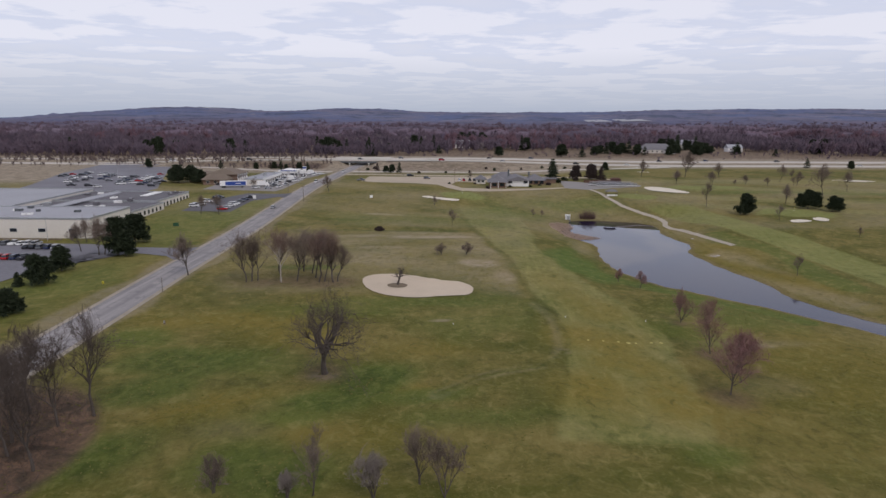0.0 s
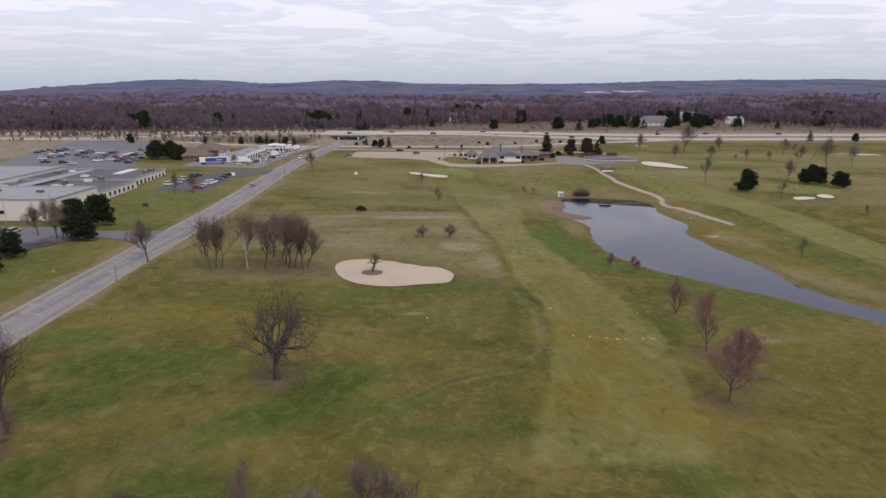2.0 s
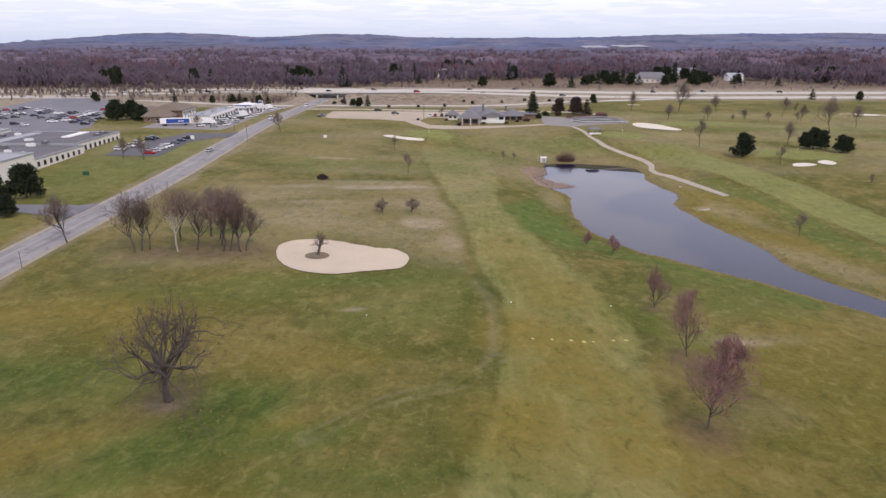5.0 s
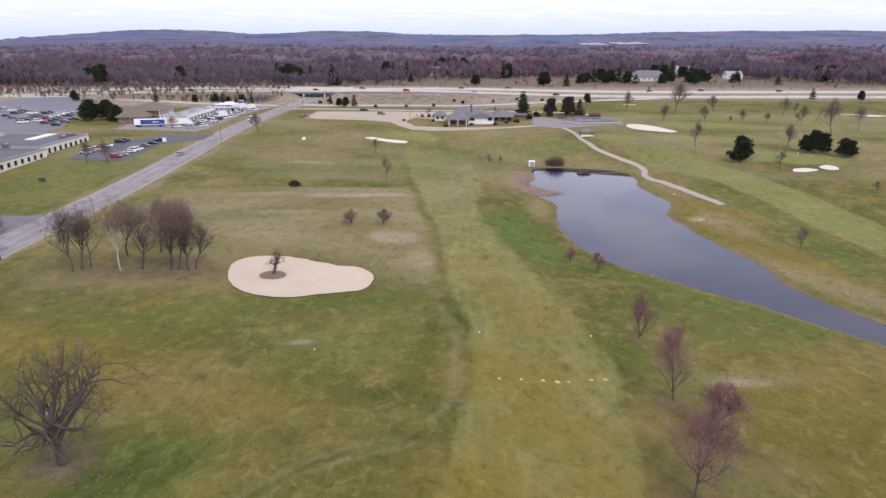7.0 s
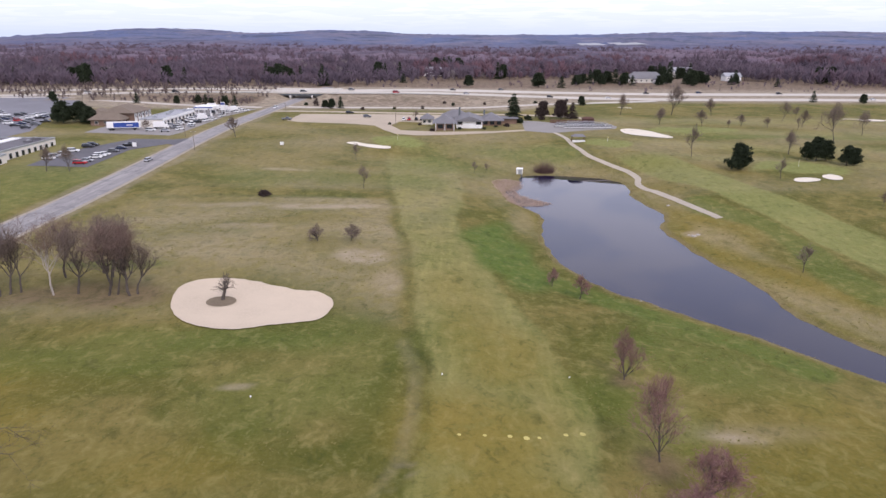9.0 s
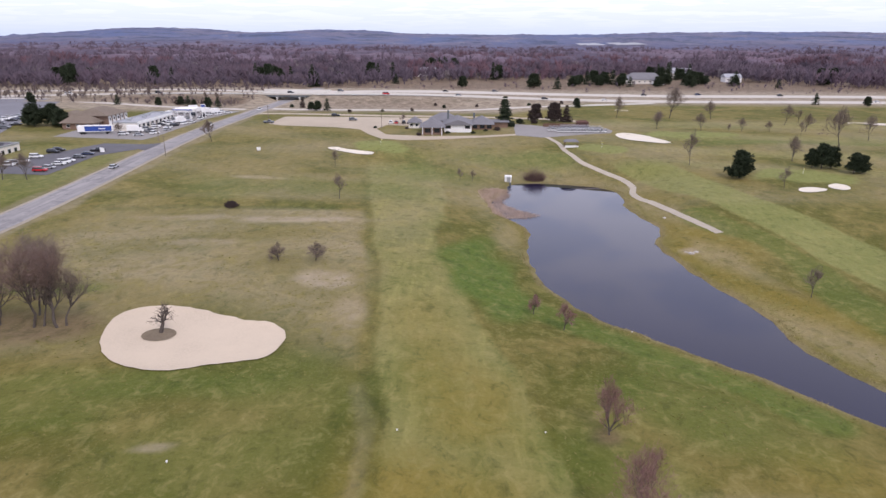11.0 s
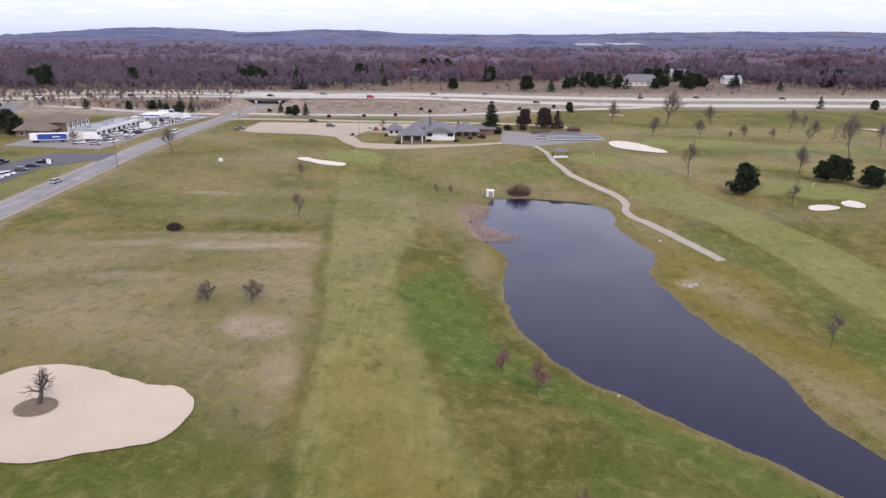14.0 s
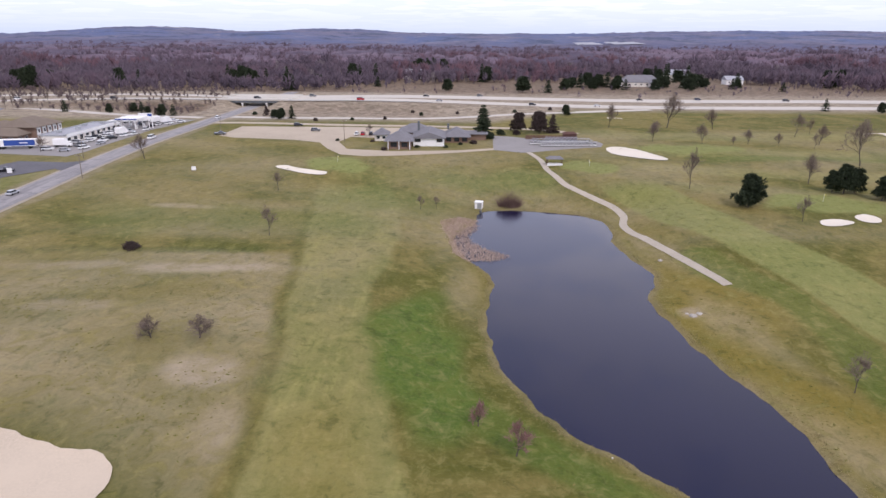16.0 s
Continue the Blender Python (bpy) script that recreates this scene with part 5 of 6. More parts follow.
def windows(parent, spots, axis, at_, w, h, z, frame_mat=None):
    """Recessed panes with frames along a wall. axis 'x': the wall runs along x at y = at_."""
    for s in spots:
        if axis == "x":
            f = part("window", boxed(s - w / 2 - 0.12, s + w / 2 + 0.12, at_ - 0.10, at_ + 0.05, z - h / 2 - 0.12, z + h / 2 + 0.12), frame_mat or WHITE_PAINT, parent)
            part("pane", boxed(s - w / 2, s + w / 2, at_ - 0.13, at_ - 0.04, z - h / 2, z + h / 2), GLASS, f)
        else:
            f = part("window", boxed(at_ - 0.05, at_ + 0.10, s - w / 2 - 0.12, s + w / 2 + 0.12, z - h / 2 - 0.12, z + h / 2 + 0.12), frame_mat or WHITE_PAINT, parent)
            part("pane", boxed(at_ + 0.04, at_ + 0.13, s - w / 2, s + w / 2, z - h / 2, z + h / 2), GLASS, f)


def flat_block(parent, x0, x1, y0, y1, h, wall_mat, roof_mat, base=0.0, lip=0.45):
    part("wall", boxed(x0, x1, y0, y1, base - 1.5, h), wall_mat, parent)
    part("roof", boxed(x0 + 0.35, x1 - 0.35, y0 + 0.35, y1 - 0.35, h - 0.05, h + 0.06), roof_mat, parent)
    for a in ((x0 - 0.12, x1 + 0.12, y0 - 0.12, y0 + 0.3), (x0 - 0.12, x1 + 0.12, y1 - 0.3, y1 + 0.12), (x0 - 0.12, x0 + 0.3, y0 + 0.3, y1 - 0.3), (x1 - 0.3, x1 + 0.12, y0 + 0.3, y1 - 0.3)):
        part("parapet", boxed(a[0], a[1], a[2], a[3], h - 0.25, h + lip), STEEL if wall_mat is WHITE_WALL else wall_mat, parent)


def roof_unit(parent, x, y, z, w, d, h, mat_):
    u = part("roof_unit", boxed(x - w / 2, x + w / 2, y - d / 2, y + d / 2, z, z + h, bevel=0.06), mat_, parent)
    bm = bmesh.new()
    tube(bm, (x, y, z + h - 0.02), (x, y, z + h + 0.25), min(w, d) * 0.32, n=12)
    part("fan_cowl", bm, STEEL, u)


def factory():
    zb = 2.1
    t = thing("factory_building", (0, 0, zb), "large flat-roofed pale block factory with parapets", "factory")
    flat_block(t, -222, -138.3, 241, 272, 7.6, WHITE_WALL, ROOF_PALE)
    flat_block(t, -196, -141.5, 272.2, 311, 4.4, WHITE_WALL, ROOF_DARK)
    flat_block(t, -196, -144.6, 311.2, 349, 5.0, WHITE_WALL, ROOF_DARK)
    flat_block(t, -262, -196.2, 272.2, 348, 6.4, WHITE_WALL, ROOF_PALE)
    windows(t, (-168, -157, -145.3), "x", 241, 2.6, 1.2, 3.2, STEEL)
    part("door", boxed(-146.3, -144.4, 240.9, 241.06, 0, 2.4), GLASS, t)
    windows(t, (275, 279, 283, 287, 291, 295, 299, 303, 307), "y", -141.5, 1.5, 1.7, 2.4, STEEL)
    windows(t, (314, 318, 322, 326, 330, 334, 338, 342, 346), "y", -144.6, 1.6, 2.0, 2.6, STEEL)
    part("canopy", boxed(-192, -178, 234, 240.9, 2.9, 3.4, bevel=0.05), GIRDER, t, "dark entrance canopy")
    for x in (-191, -185, -179):
        part("canopy_post", boxed(x - 0.15, x + 0.15, 234.3, 234.6, -0.5, 2.9), GIRDER, t)
    part("planter", boxed(-172, -148, 237.6, 238.6, -0.4, 0.5), MULCH, t)
    rng = random.Random(12)
    for i in range(22):
        x, y = rng.uniform(-192, -148), rng.uniform(277, 345)
        z = 4.46 if y < 311 else 5.06
        roof_unit(t, x, y, z, rng.uniform(1.4, 4.5), rng.uniform(1.2, 2.6), rng.uniform(0.7, 1.5), rng.choice((WHITE_PAINT, STEEL, WHITE_PAINT, ROOF_DARK)))
    for i in range(9):
        roof_unit(t, rng.uniform(-218, -146), rng.uniform(246, 268), 7.66, rng.uniform(1.2, 2.6), rng.uniform(1.2, 2.0), 0.9, rng.choice((GIRDER, STEEL, WHITE_PAINT)))
    for i in range(9):
        roof_unit(t, rng.uniform(-255, -202), rng.uniform(278, 342), 6.46, rng.uniform(2, 6), rng.uniform(1.6, 3), rng.uniform(1.0, 1.9), rng.choice((TEAL_METAL, STEEL, WHITE_PAINT)))
    part("skylight_strip", boxed(-184, -178, 285, 343, 5.06, 5.55, bevel=0.05), ROOF_PALE, t)
    part("skylight_strip", boxed(-162, -158, 330, 347, 5.06, 5.5, bevel=0.05), WHITE_PAINT, t)


factory()


def house(name, x, y, w, d, eave, ridge, wall_mat, roof_mat, label, gable=False, turn=0, wins=3):
    t = thing(name, (x, y, ground(x, y)), label, "house", turn=turn)
    part("wall", boxed(-w / 2, w / 2, -d / 2, d / 2, -1.2, eave), wall_mat, t)
    part("roof", hip(bmesh.new(), -w / 2, w / 2, -d / 2, d / 2, eave + 0.02, ridge, min(w, d) * 0.5, gable=gable), roof_mat, t)
    if gable:
        bm = bmesh.new()
        if w >= d:
            prism(bm, [(-d / 2, eave), (d / 2, eave), (0, ridge - 0.25)], -w / 2 + 0.1, w / 2 - 0.1)
            bmesh.ops.rotate(bm, verts=bm.verts, matrix=Matrix.Rotation(math.pi / 2, 3, "Z"))
        else:
            prism(bm, [(-w / 2, eave), (w / 2, eave), (0, ridge - 0.25)], -d / 2 + 0.1, d / 2 - 0.1)
        part("gable_wall", bm, wall_mat, t)
    windows(t, [-w / 2 + w * (i + 0.5) / wins for i in range(wins)], "x", -d / 2, min(1.6, w / wins * 0.5), 1.3, eave * 0.52)
    return t


def clubhouse():
    z = ground(38, 412)
    t = thing("clubhouse", (0, 0, z), "low clubhouse with grey hipped roofs and a white gabled front", "clubhouse")
    part("wall", boxed(20.5, 30.5, 399, 411, -1.5, 3.4), BRICK, t)
    part("roof", hip(bmesh.new(), 20.5, 30.5, 399, 411, 3.2, 6.9, 5.0, over=1.4), SHINGLE_GREY, t, "steep grey pyramid roof")
    part("wall", boxed(31.3, 44.8, 405.2, 424, -1.5, 3.5), WHITE_PAINT, t)
    bm = bmesh.new()
    prism(bm, [(31.3, 3.5), (44.8, 3.5), (38.05, 5.6)], 405.3, 424)
    part("gable_wall", bm, SHINGLE_GREY, t)
    part("roof", hip(bmesh.new(), 31.3, 44.8, 405.2, 425, 3.55, 6.1, 0, over=0.8, gable=True), SHINGLE_GREY, t, "broad grey gabled roof")
    part("wall", boxed(45.2, 55.5, 414.5, 427, -1.5, 3.0), BRICK, t)
    part("roof", hip(bmesh.new(), 45.2, 55.5, 414.5, 427, 2.9, 6.3, 5.2, over=1.3), SHINGLE_GREY, t)
    part("wall", boxed(26, 36, 424.3, 434, -1.5, 3.3), BRICK, t)
    part("roof", hip(bmesh.new(), 24, 38, 424, 436, 3.35, 6.8, 6, over=1.0), SHINGLE_GREY, t)
    part("wall", boxed(56, 64, 422, 432, -1.5, 2.8), BRICK, t)
    part("roof", boxed(55, 65, 421, 433, 2.8, 3.2, bevel=0.08), SHINGLE_GREY, t)
    windows(t, (33.2, 42.8), "x", 405.2, 2.4, 1.4, 2.55, DARK_WOOD)
    windows(t, (46.8, 50.4, 54.0), "x", 414.5, 2.2, 1.8, 1.6, DARK_WOOD)
    windows(t, (23.2, 27.8), "x", 399, 2.6, 1.9, 1.5, DARK_WOOD)
    part("chimney", boxed(32.6, 33.6, 418, 419, 5.0, 9.2), GIRDER, t, "tall dark chimney flue")
    part("chimney", boxed(46, 47, 422, 423, 5.0, 7.6), GIRDER, t)
    for x in (20.9, 25.5, 30.1):
        part("porch_post", boxed(x - 0.15, x + 0.15, 397.6, 397.9, -1, 3.3), WHITE_PAINT, t)


clubhouse()
t_ = thing("pro_shop", (0, 0, ground(15.5, 423)), "small white building with a grey hipped roof", "building")
part("wall", boxed(12.8, 18.6, 419.8, 427, -1.2, 3.0), WHITE_WALL, t_)
part("roof", hip(bmesh.new(), 12.8, 18.6, 419.8, 427, 3.05, 5.6, 3.0, over=0.9), SHINGLE_GREY, t_)
windows(t_, (14.3, 17.0), "x", 419.8, 1.4, 1.3, 1.7)


def motel():
    z = ground(-150, 425)
    t = thing("motel", (0, 0, z), "brown-roofed motel with white panels between brick piers", "motel")
    part("wall", boxed(-158, -139.6, 413, 433, -1, 5.8), BRICK, t)
    part("roof", hip(bmesh.new(), -158, -139.6, 413, 433, 5.85, 9.2, 6, over=1.2), SHINGLE_BROWN, t)
    part("wall", boxed(-158, -142.5, 404, 412.8, -1, 3.2), BRICK, t)
    part("roof", hip(bmesh.new(), -158, -142.5, 404, 412.6, 3.25, 6.2, 3.5, over=1.0), SHINGLE_BROWN, t)
    part("wall", boxed(-174, -158.2, 422, 438, -1, 3.2), BRICK, t)
    part("roof", hip(bmesh.new(), -174, -158.2, 422, 438, 3.25, 6.4, 6, over=1.0), SHINGLE_BROWN, t)
    for y in (415.2, 419.4, 423.6, 427.8, 432.0):
        p = part("panel", boxed(-139.6, -139.3, y - 1.25, y + 1.25, 0.2, 5.5), WHITE_PAINT, t, "white full-height wall panel")
        part("pane", boxed(-139.31, -139.23, y - 0.5, y + 0.5, 3.2, 4.6), GLASS, p)
    windows(t, (406.2, 410.2), "y", -142.5, 1.6, 1.4, 1.7)
    windows(t, (-155, -150.2, -145.5), "x", 404, 1.6, 1.4, 1.7)


motel()


def filling_station():
    z = ground(-120, 430)
    t = thing("filling_station", (0, 0, z), "long low white filling station shop with flat roof", "filling station")
    flat_block(t, -130.5, -119.5, 400, 446, 4.0, WHITE_WALL, ROOF_PALE)
    part("sign_fascia", boxed(-119.38, -119.2, 402, 444, 3.0, 4.3), WHITE_PAINT, t, "bright white shop fascia")
    for x, y in ((-126, 408), (-124, 420), (-127, 431), (-123, 440)):
        roof_unit(t, x, y, 4.06, 2.0, 1.8, 1.0, STEEL)
    windows(t, [403.5 + 5 * i for i in range(9)], "y", -119.5, 2.6, 2.0, 1.7)
    c = thing("fuel_canopy", (0, 0, z), "flat white canopy over fuel pumps", "canopy")
    part("canopy_roof", boxed(-121, -110, 448.5, 462, 4.7, 5.5, bevel=0.08), WHITE_PAINT, c)
    part("fascia_band", boxed(-121.05, -109.95, 448.42, 448.49, 4.85, 5.4), BLUE_PAINT, c)
    for x in (-119, -112):
        for y in (450.5, 459):
            part("post", boxed(x - 0.25, x + 0.25, y - 0.25, y + 0.25, -0.5, 4.7), WHITE_PAINT, c)
            part("fuel_pump", boxed(x - 0.4, x + 0.4, y + 1.0, y + 1.8, -0.1, 1.7, bevel=0.05), WHITE_PAINT, c)
    s = thing("pylon_sign", (-106, 455, ground(-106, 455)), "tall white and blue pylon sign", "sign")
    for x in (-0.9, 0.9):
        part("post", boxed(x - 0.15, x + 0.15, -0.15, 0.15, -0.5, 7.5), WHITE_PAINT, s)
    part("sign_panel", boxed(-1.3, 1.3, -0.25, 0.25, 4.4, 7.6, bevel=0.05), WHITE_PAINT, s)
    part("sign_band", boxed(-1.2, 1.2, -0.3, -0.252, 6.1, 7.3), BLUE_PAINT, s)


filling_station()
s_ = thing("box_trailer", (-134.5, 391, ground(-134.5, 391)), "long white semi-trailer with a blue side", "trailer", turn=13)
part("body", boxed(-7.7, 7.7, -1.3, 1.3, 1.2, 4.1, bevel=0.06), WHITE_PAINT, s_)
part("side_panel", boxed(-4.5, 7.3, -1.34, -1.302, 1.5, 3.8), BLUE_PAINT, s_, "blue painted side panel")
part("stripe", boxed(1.5, 4.5, -1.36, -1.342, 2.4, 2.8), WHITE_PAINT, s_)
for x in (-6.2, -5.0, 5.0):
    for y in (-1.0, 1.0):
        bm = bmesh.new()
        tube(bm, (x, y - 0.2, 0.52), (x, y + 0.2, 0.52), 0.5, n=14)
        part("wheel", bm, RUBBER, s_)
part("chassis", boxed(-7.4, 7.0, -0.8, 0.8, 0.85, 1.19), GIRDER, s_)


def bridge(y, w):
    t = thing("bridge", (-84, y, 0), "concrete highway bridge on white piers over the road", "bridge")
    part("deck", boxed(-21.5, 21.5, -w / 2, w / 2, DECK_Z - 0.55, DECK_Z + 0.1), CONCRETE, t)
    for k in range(5):
        yy = -w / 2 + 0.6 + k * (w - 1.2) / 4
        part("girder", boxed(-21, 21, yy - 0.3, yy + 0.3, DECK_Z - 1.9, DECK_Z - 0.552), GIRDER, t, "dark steel girder")
    for s in (-1, 1):
        part("guard_rail", boxed(-26, 26, s * w / 2 - 0.2, s * w / 2 + 0.2, DECK_Z + 0.102, DECK_Z + 1.0, bevel=0.05), PIER_MAT, t)
    g = ground(-84, y)
    for x in (-8.2, 8.2):
        cap = part("pier_cap", boxed(x - 0.7, x + 0.7, -w / 2 + 0.2, w / 2 - 0.2, DECK_Z - 2.9, DECK_Z - 1.91), PIER_MAT, t)
        for yy in (-w / 2 + 1.2, 0, w / 2 - 1.2):
            part("column", boxed(x - 0.55, x + 0.55, yy - 0.55, yy + 0.55, g - 1, DECK_Z - 2.9, bevel=0.08), PIER_MAT, t, "white concrete pier column")
    for x in (-20.2, 20.2):
        part("abutment", boxed(x - 1.4, x + 1.4, -w / 2, w / 2, g - 1, DECK_Z - 0.56), PIER_MAT, t)


bridge(571, 14.5)
bridge(589, 14.5)

house("farm_house", 231.7, 775, 38, 16, 4.2, 10.8, WHITE_WALL, SHINGLE_GREY, "wide house with a big grey hipped roof", wins=7)
house("side_wing", 244, 764, 11, 12, 3.6, 8.0, WHITE_PAINT, SHINGLE_GREY, "white gabled garage wing beside a house", True, wins=2)
house("white_house", 336.2, 809, 17, 13, 5.0, 8.6, WHITE_PAINT, ROOF_PALE, "white gabled house below the woods", True, wins=3)
house("hill_house", 300, 872, 26, 14, 6.0, 11.5, WHITE_WALL, ROOF_PALE, "pale house half hidden among trees", True, wins=5)
house("cottage", 4.7, 871, 26, 14, 5.0, 10.0, WHITE_PAINT, ROOF_PALE, "pale cottage among bare trees", True, wins=4)


def pump_house():
    t = thing("pump_house", (57.2, 332.6, ground(57.2, 332.6) - 0.05), "small white pump shed at the pond's edge", "shed", turn=-12)
    part("wall", boxed(-1.2, 1.2, -1.2, 1.2, -0.4, 2.15), WHITE_PAINT, t)
    part("roof", boxed(-1.4, 1.4, -1.4, 1.4, 2.152, 2.32, bevel=0.05), WHITE_PAINT, t)
    part("door", boxed(-0.35, 1.05, -1.26, -1.202, -0.1, 1.95), STEEL, t, "grey metal door")
    part("louvre", boxed(-1.26, -1.202, -0.9, 0.9, 0.5, 1.8), GIRDER, t)
    p = thing("intake_pipe", (57.6, 328.2, WATER_Z - 0.3), "dark intake pipe standing in the water", "pipe")
    bm = bmesh.new()
    tube(bm, (0, 0, 0), (0, 0, 1.2), 0.35, n=12)
    part("pipe", bm, GIRDER, p)


pump_house()


def shelter():
    t = thing("starter_shelter", (88, 371, ground(88, 371)), "open timber shelter with a dark roof", "shelter")
    for x in (-2.8, 2.8):
        for y in (-1.4, 1.4):
            part("post", boxed(x - 0.1, x + 0.1, y - 0.1, y + 0.1, -0.4, 2.5), DARK_WOOD, t)
    part("roof", hip(bmesh.new(), -2.9, 2.9, -1.6, 1.6, 2.52, 3.5, 1.5, over=0.4, thick=0.12), SHINGLE_GREY, t)
    part("bench", boxed(-2.4, 2.4, 0.6, 1.1, 0.4, 0.5), WHITE_PAINT, t)
    part("low_wall", boxed(-3.0, 3.0, -1.75, -1.6, -0.3, 0.75), WHITE_PAINT, t, "low white front wall")


shelter()


def fence_screen():
    t = thing("timber_screen", (0, 0, ground(96, 427)), "dark red timber screen fence behind the carts", "fence")
    for i in range(13):
        x = 83 + i * 2.0
        part("post", boxed(x - 0.1, x + 0.1, 426.9, 427.1, -0.4, 2.1), DARK_WOOD, t)
        if i < 12:
            for k in range(4):
                part("board", boxed(x + 0.1, x + 1.9, 426.96, 427.02, 0.2 + k * 0.46, 0.56 + k * 0.46), DARK_WOOD, t)
    k = thing("store_shed", (104, 430, ground(104, 430)), "dark red timber store shed", "shed")
    part("wall", boxed(-3, 3, -1.8, 1.8, -0.4, 2.6), DARK_WOOD, k)
    part("roof", hip(bmesh.new(), -3, 3, -1.8, 1.8, 2.62, 3.5, 1.5, over=0.4, thick=0.12), DARK_WOOD, k)


fence_screen()


# ---- vehicles ----


def car_mesh(paint, kind):
    ln, w, h = {"sedan": (4.7, 1.8, 1.45), "suv": (4.8, 1.9, 1.75), "van": (5.2, 2.0, 2.0), "pickup": (5.6, 1.95, 1.8)}[kind]
    t = thing(kind, (0, 0, 0), "", kind)
    belt = h * 0.58
    bm = bmesh.new()
    prof = [(-ln / 2, 0.32), (ln / 2, 0.32), (ln / 2, belt * 0.8), (ln / 2 - 0.15, belt * 0.95), (ln * 0.18, belt), (-ln / 2 + 0.1, belt), (-ln / 2, belt * 0.8)]
    prism(bm, prof, -w / 2, w / 2)
    bmesh.ops.bevel(bm, geom=bm.edges[:], offset=0.07, segments=2, affect="EDGES")
    part("body", bm, paint, t)
    c0, c1 = {"sedan": (-ln * 0.40, ln * 0.20), "suv": (-ln * 0.48, ln * 0.18), "van": (-ln * 0.49, ln * 0.30), "pickup": (-ln * 0.10, ln * 0.20)}[kind]
    slope = 0.75 if kind == "sedan" else 0.35

    def frustum(z0, z1, k):
        b = bmesh.new()
        lo = [(c0 - 0.02 * k, -w / 2 + 0.12), (c1 + 0.35, -w / 2 + 0.12), (c1 + 0.35, w / 2 - 0.12), (c0, w / 2 - 0.12)]
        f0, f1 = (z0 - belt) / (h - belt), (z1 - belt) / (h - belt)
        rows = []
        for f, z in ((f0, z0), (f1, z1)):
            rows.append([b.verts.new((x + (slope * 0.7 * f if x < 0 and x < c1 else -0.8 * f), y * (1 - 0.14 * f), z)) for x, y in lo])
        b.faces.new(rows[0][::-1])
        b.faces.new(rows[1])
        for i in range(4):
            b.faces.new((rows[0][i], rows[0][(i + 1) % 4], rows[1][(i + 1) % 4], rows[1][i]))
        bmesh.ops.recalc_face_normals(b, faces=b.faces)
        return b

    part("glasshouse", frustum(belt - 0.02, h - 0.1, 1), GLASS, t)
    part("roof", frustum(h - 0.1, h, 1), paint, t)
    for x in (-ln * 0.31, ln * 0.31):
        for s in (-1, 1):
            b = bmesh.new()
            tube(b, (x, s * (w / 2 - 0.2), 0.33), (x, s * (w / 2 + 0.02), 0.33), 0.33, n=12)
            part("wheel", b, RUBBER, t)
    for s in (-1, 1):
        part("headlight", boxed(ln / 2 - 0.06, ln / 2 + 0.01, s * w * 0.36 - 0.17, s * w * 0.36 + 0.17, belt * 0.62, belt * 0.78), STEEL, t)
    return t


CAR_WORD = {"sedan": "saloon car", "suv": "sport utility car", "van": "van", "pickup": "pickup truck"}
PROTO = {}


def car(x, y, heading, color, kind, where, group, z=None):
    zz = (ground(x, y) + 0.07) if z is None else z
    m = pose(x, y, zz, 0, 0, heading)
    key = (color, kind)
    label = color + " " + CAR_WORD[kind] + " " + where
    if key in PROTO:
        c = copy_thing(PROTO[key], m)
    else:
        c = PROTO[key] = car_mesh(CAR_PAINT[color], kind)
        c.matrix_basis = m
    return tagged(c, label, "car" if kind in ("sedan", "suv") else kind.replace("pickup", "pickup truck"), group)


rng_c = random.Random(31)
MIX = ["white", "white", "silver", "black", "grey", "navy", "silver", "white", "black", "red"]
KINDS = ["sedan", "suv", "sedan", "suv", "pickup", "van"]


def any_car(x, y, heading, where, group, color=None):
    car(x, y, heading + rng_c.uniform(-3, 3), color or rng_c.choice(MIX), rng_c.choice(KINDS[:5]), where, group)


for x, c in ((-156.6, "white"), (-153.9, "white"), (-151.2, "silver"), (-159.3, "white"), (-162, "grey"), (-164.7, "black")):
    any_car(x, 228.2, 90, "parked beside the factory", "cars in the front car park", c)
for x, c in ((-147.8, "black"), (-145.2, "grey"), (-142.5, "navy"), (-150.4, "black"), (-139.8, "silver")):
    any_car(x, 221.8, 90, "parked in the front car park", "cars in the front car park", c)
for x, c in ((-148.5, "red"), (-151.2, "white"), (-145.8, "red"), (-143.1, "navy"), (-140.5, "black"), (-153.9, "silver"), (-156.6, "white")):
    any_car(x, 205.0, 90, "parked in the front car park", "cars in the front car park", c)
for y, c in ((318, "white"), (321, "silver"), (324.5, "white"), (333, "white"), (343, "black"), (346.5, "black")):
    any_car(-129.5 + (y - 318) * 0.09, y, 4, "parked near the road", "cars in the side car park", c)
for y, c in ((309.5, "red"), (314.2, "silver"), (320.5, "white"), (323.6, "white"), (326.6, "white"), (333.5, "grey"), (339.8, "navy"), (347, "black")):
    any_car(-112.6 + (y - 309) * 0.04, y, 8, "parked near the road", "cars in the side car park", c)
for x, y in ((-275, 449.5), (-276, 456.7), (-275.5, 464.3), (-248.1, 411.9), (-246.6, 417.9), (-244.2, 424.5), (-253.4, 443.7), (-247.8, 437.5), (-252.7, 461.1), (-251.6, 467), (-229.9, 445), (-226.5, 421.5), (-209, 402.8), (-204.5, 409), (-206.3, 420.1), (-207.5, 426.5),
             (-209.1, 432.7), (-209.8, 439.5), (-210.8, 446.1), (-211.5, 453.2), (-213.4, 467.9), (-185.8, 393.7), (-187.5, 405), (-189.6, 417), (-224, 393), (-236, 395), (-216, 388)):
    any_car(x, y, 15, "parked in the large car park", "cars in the large car park")
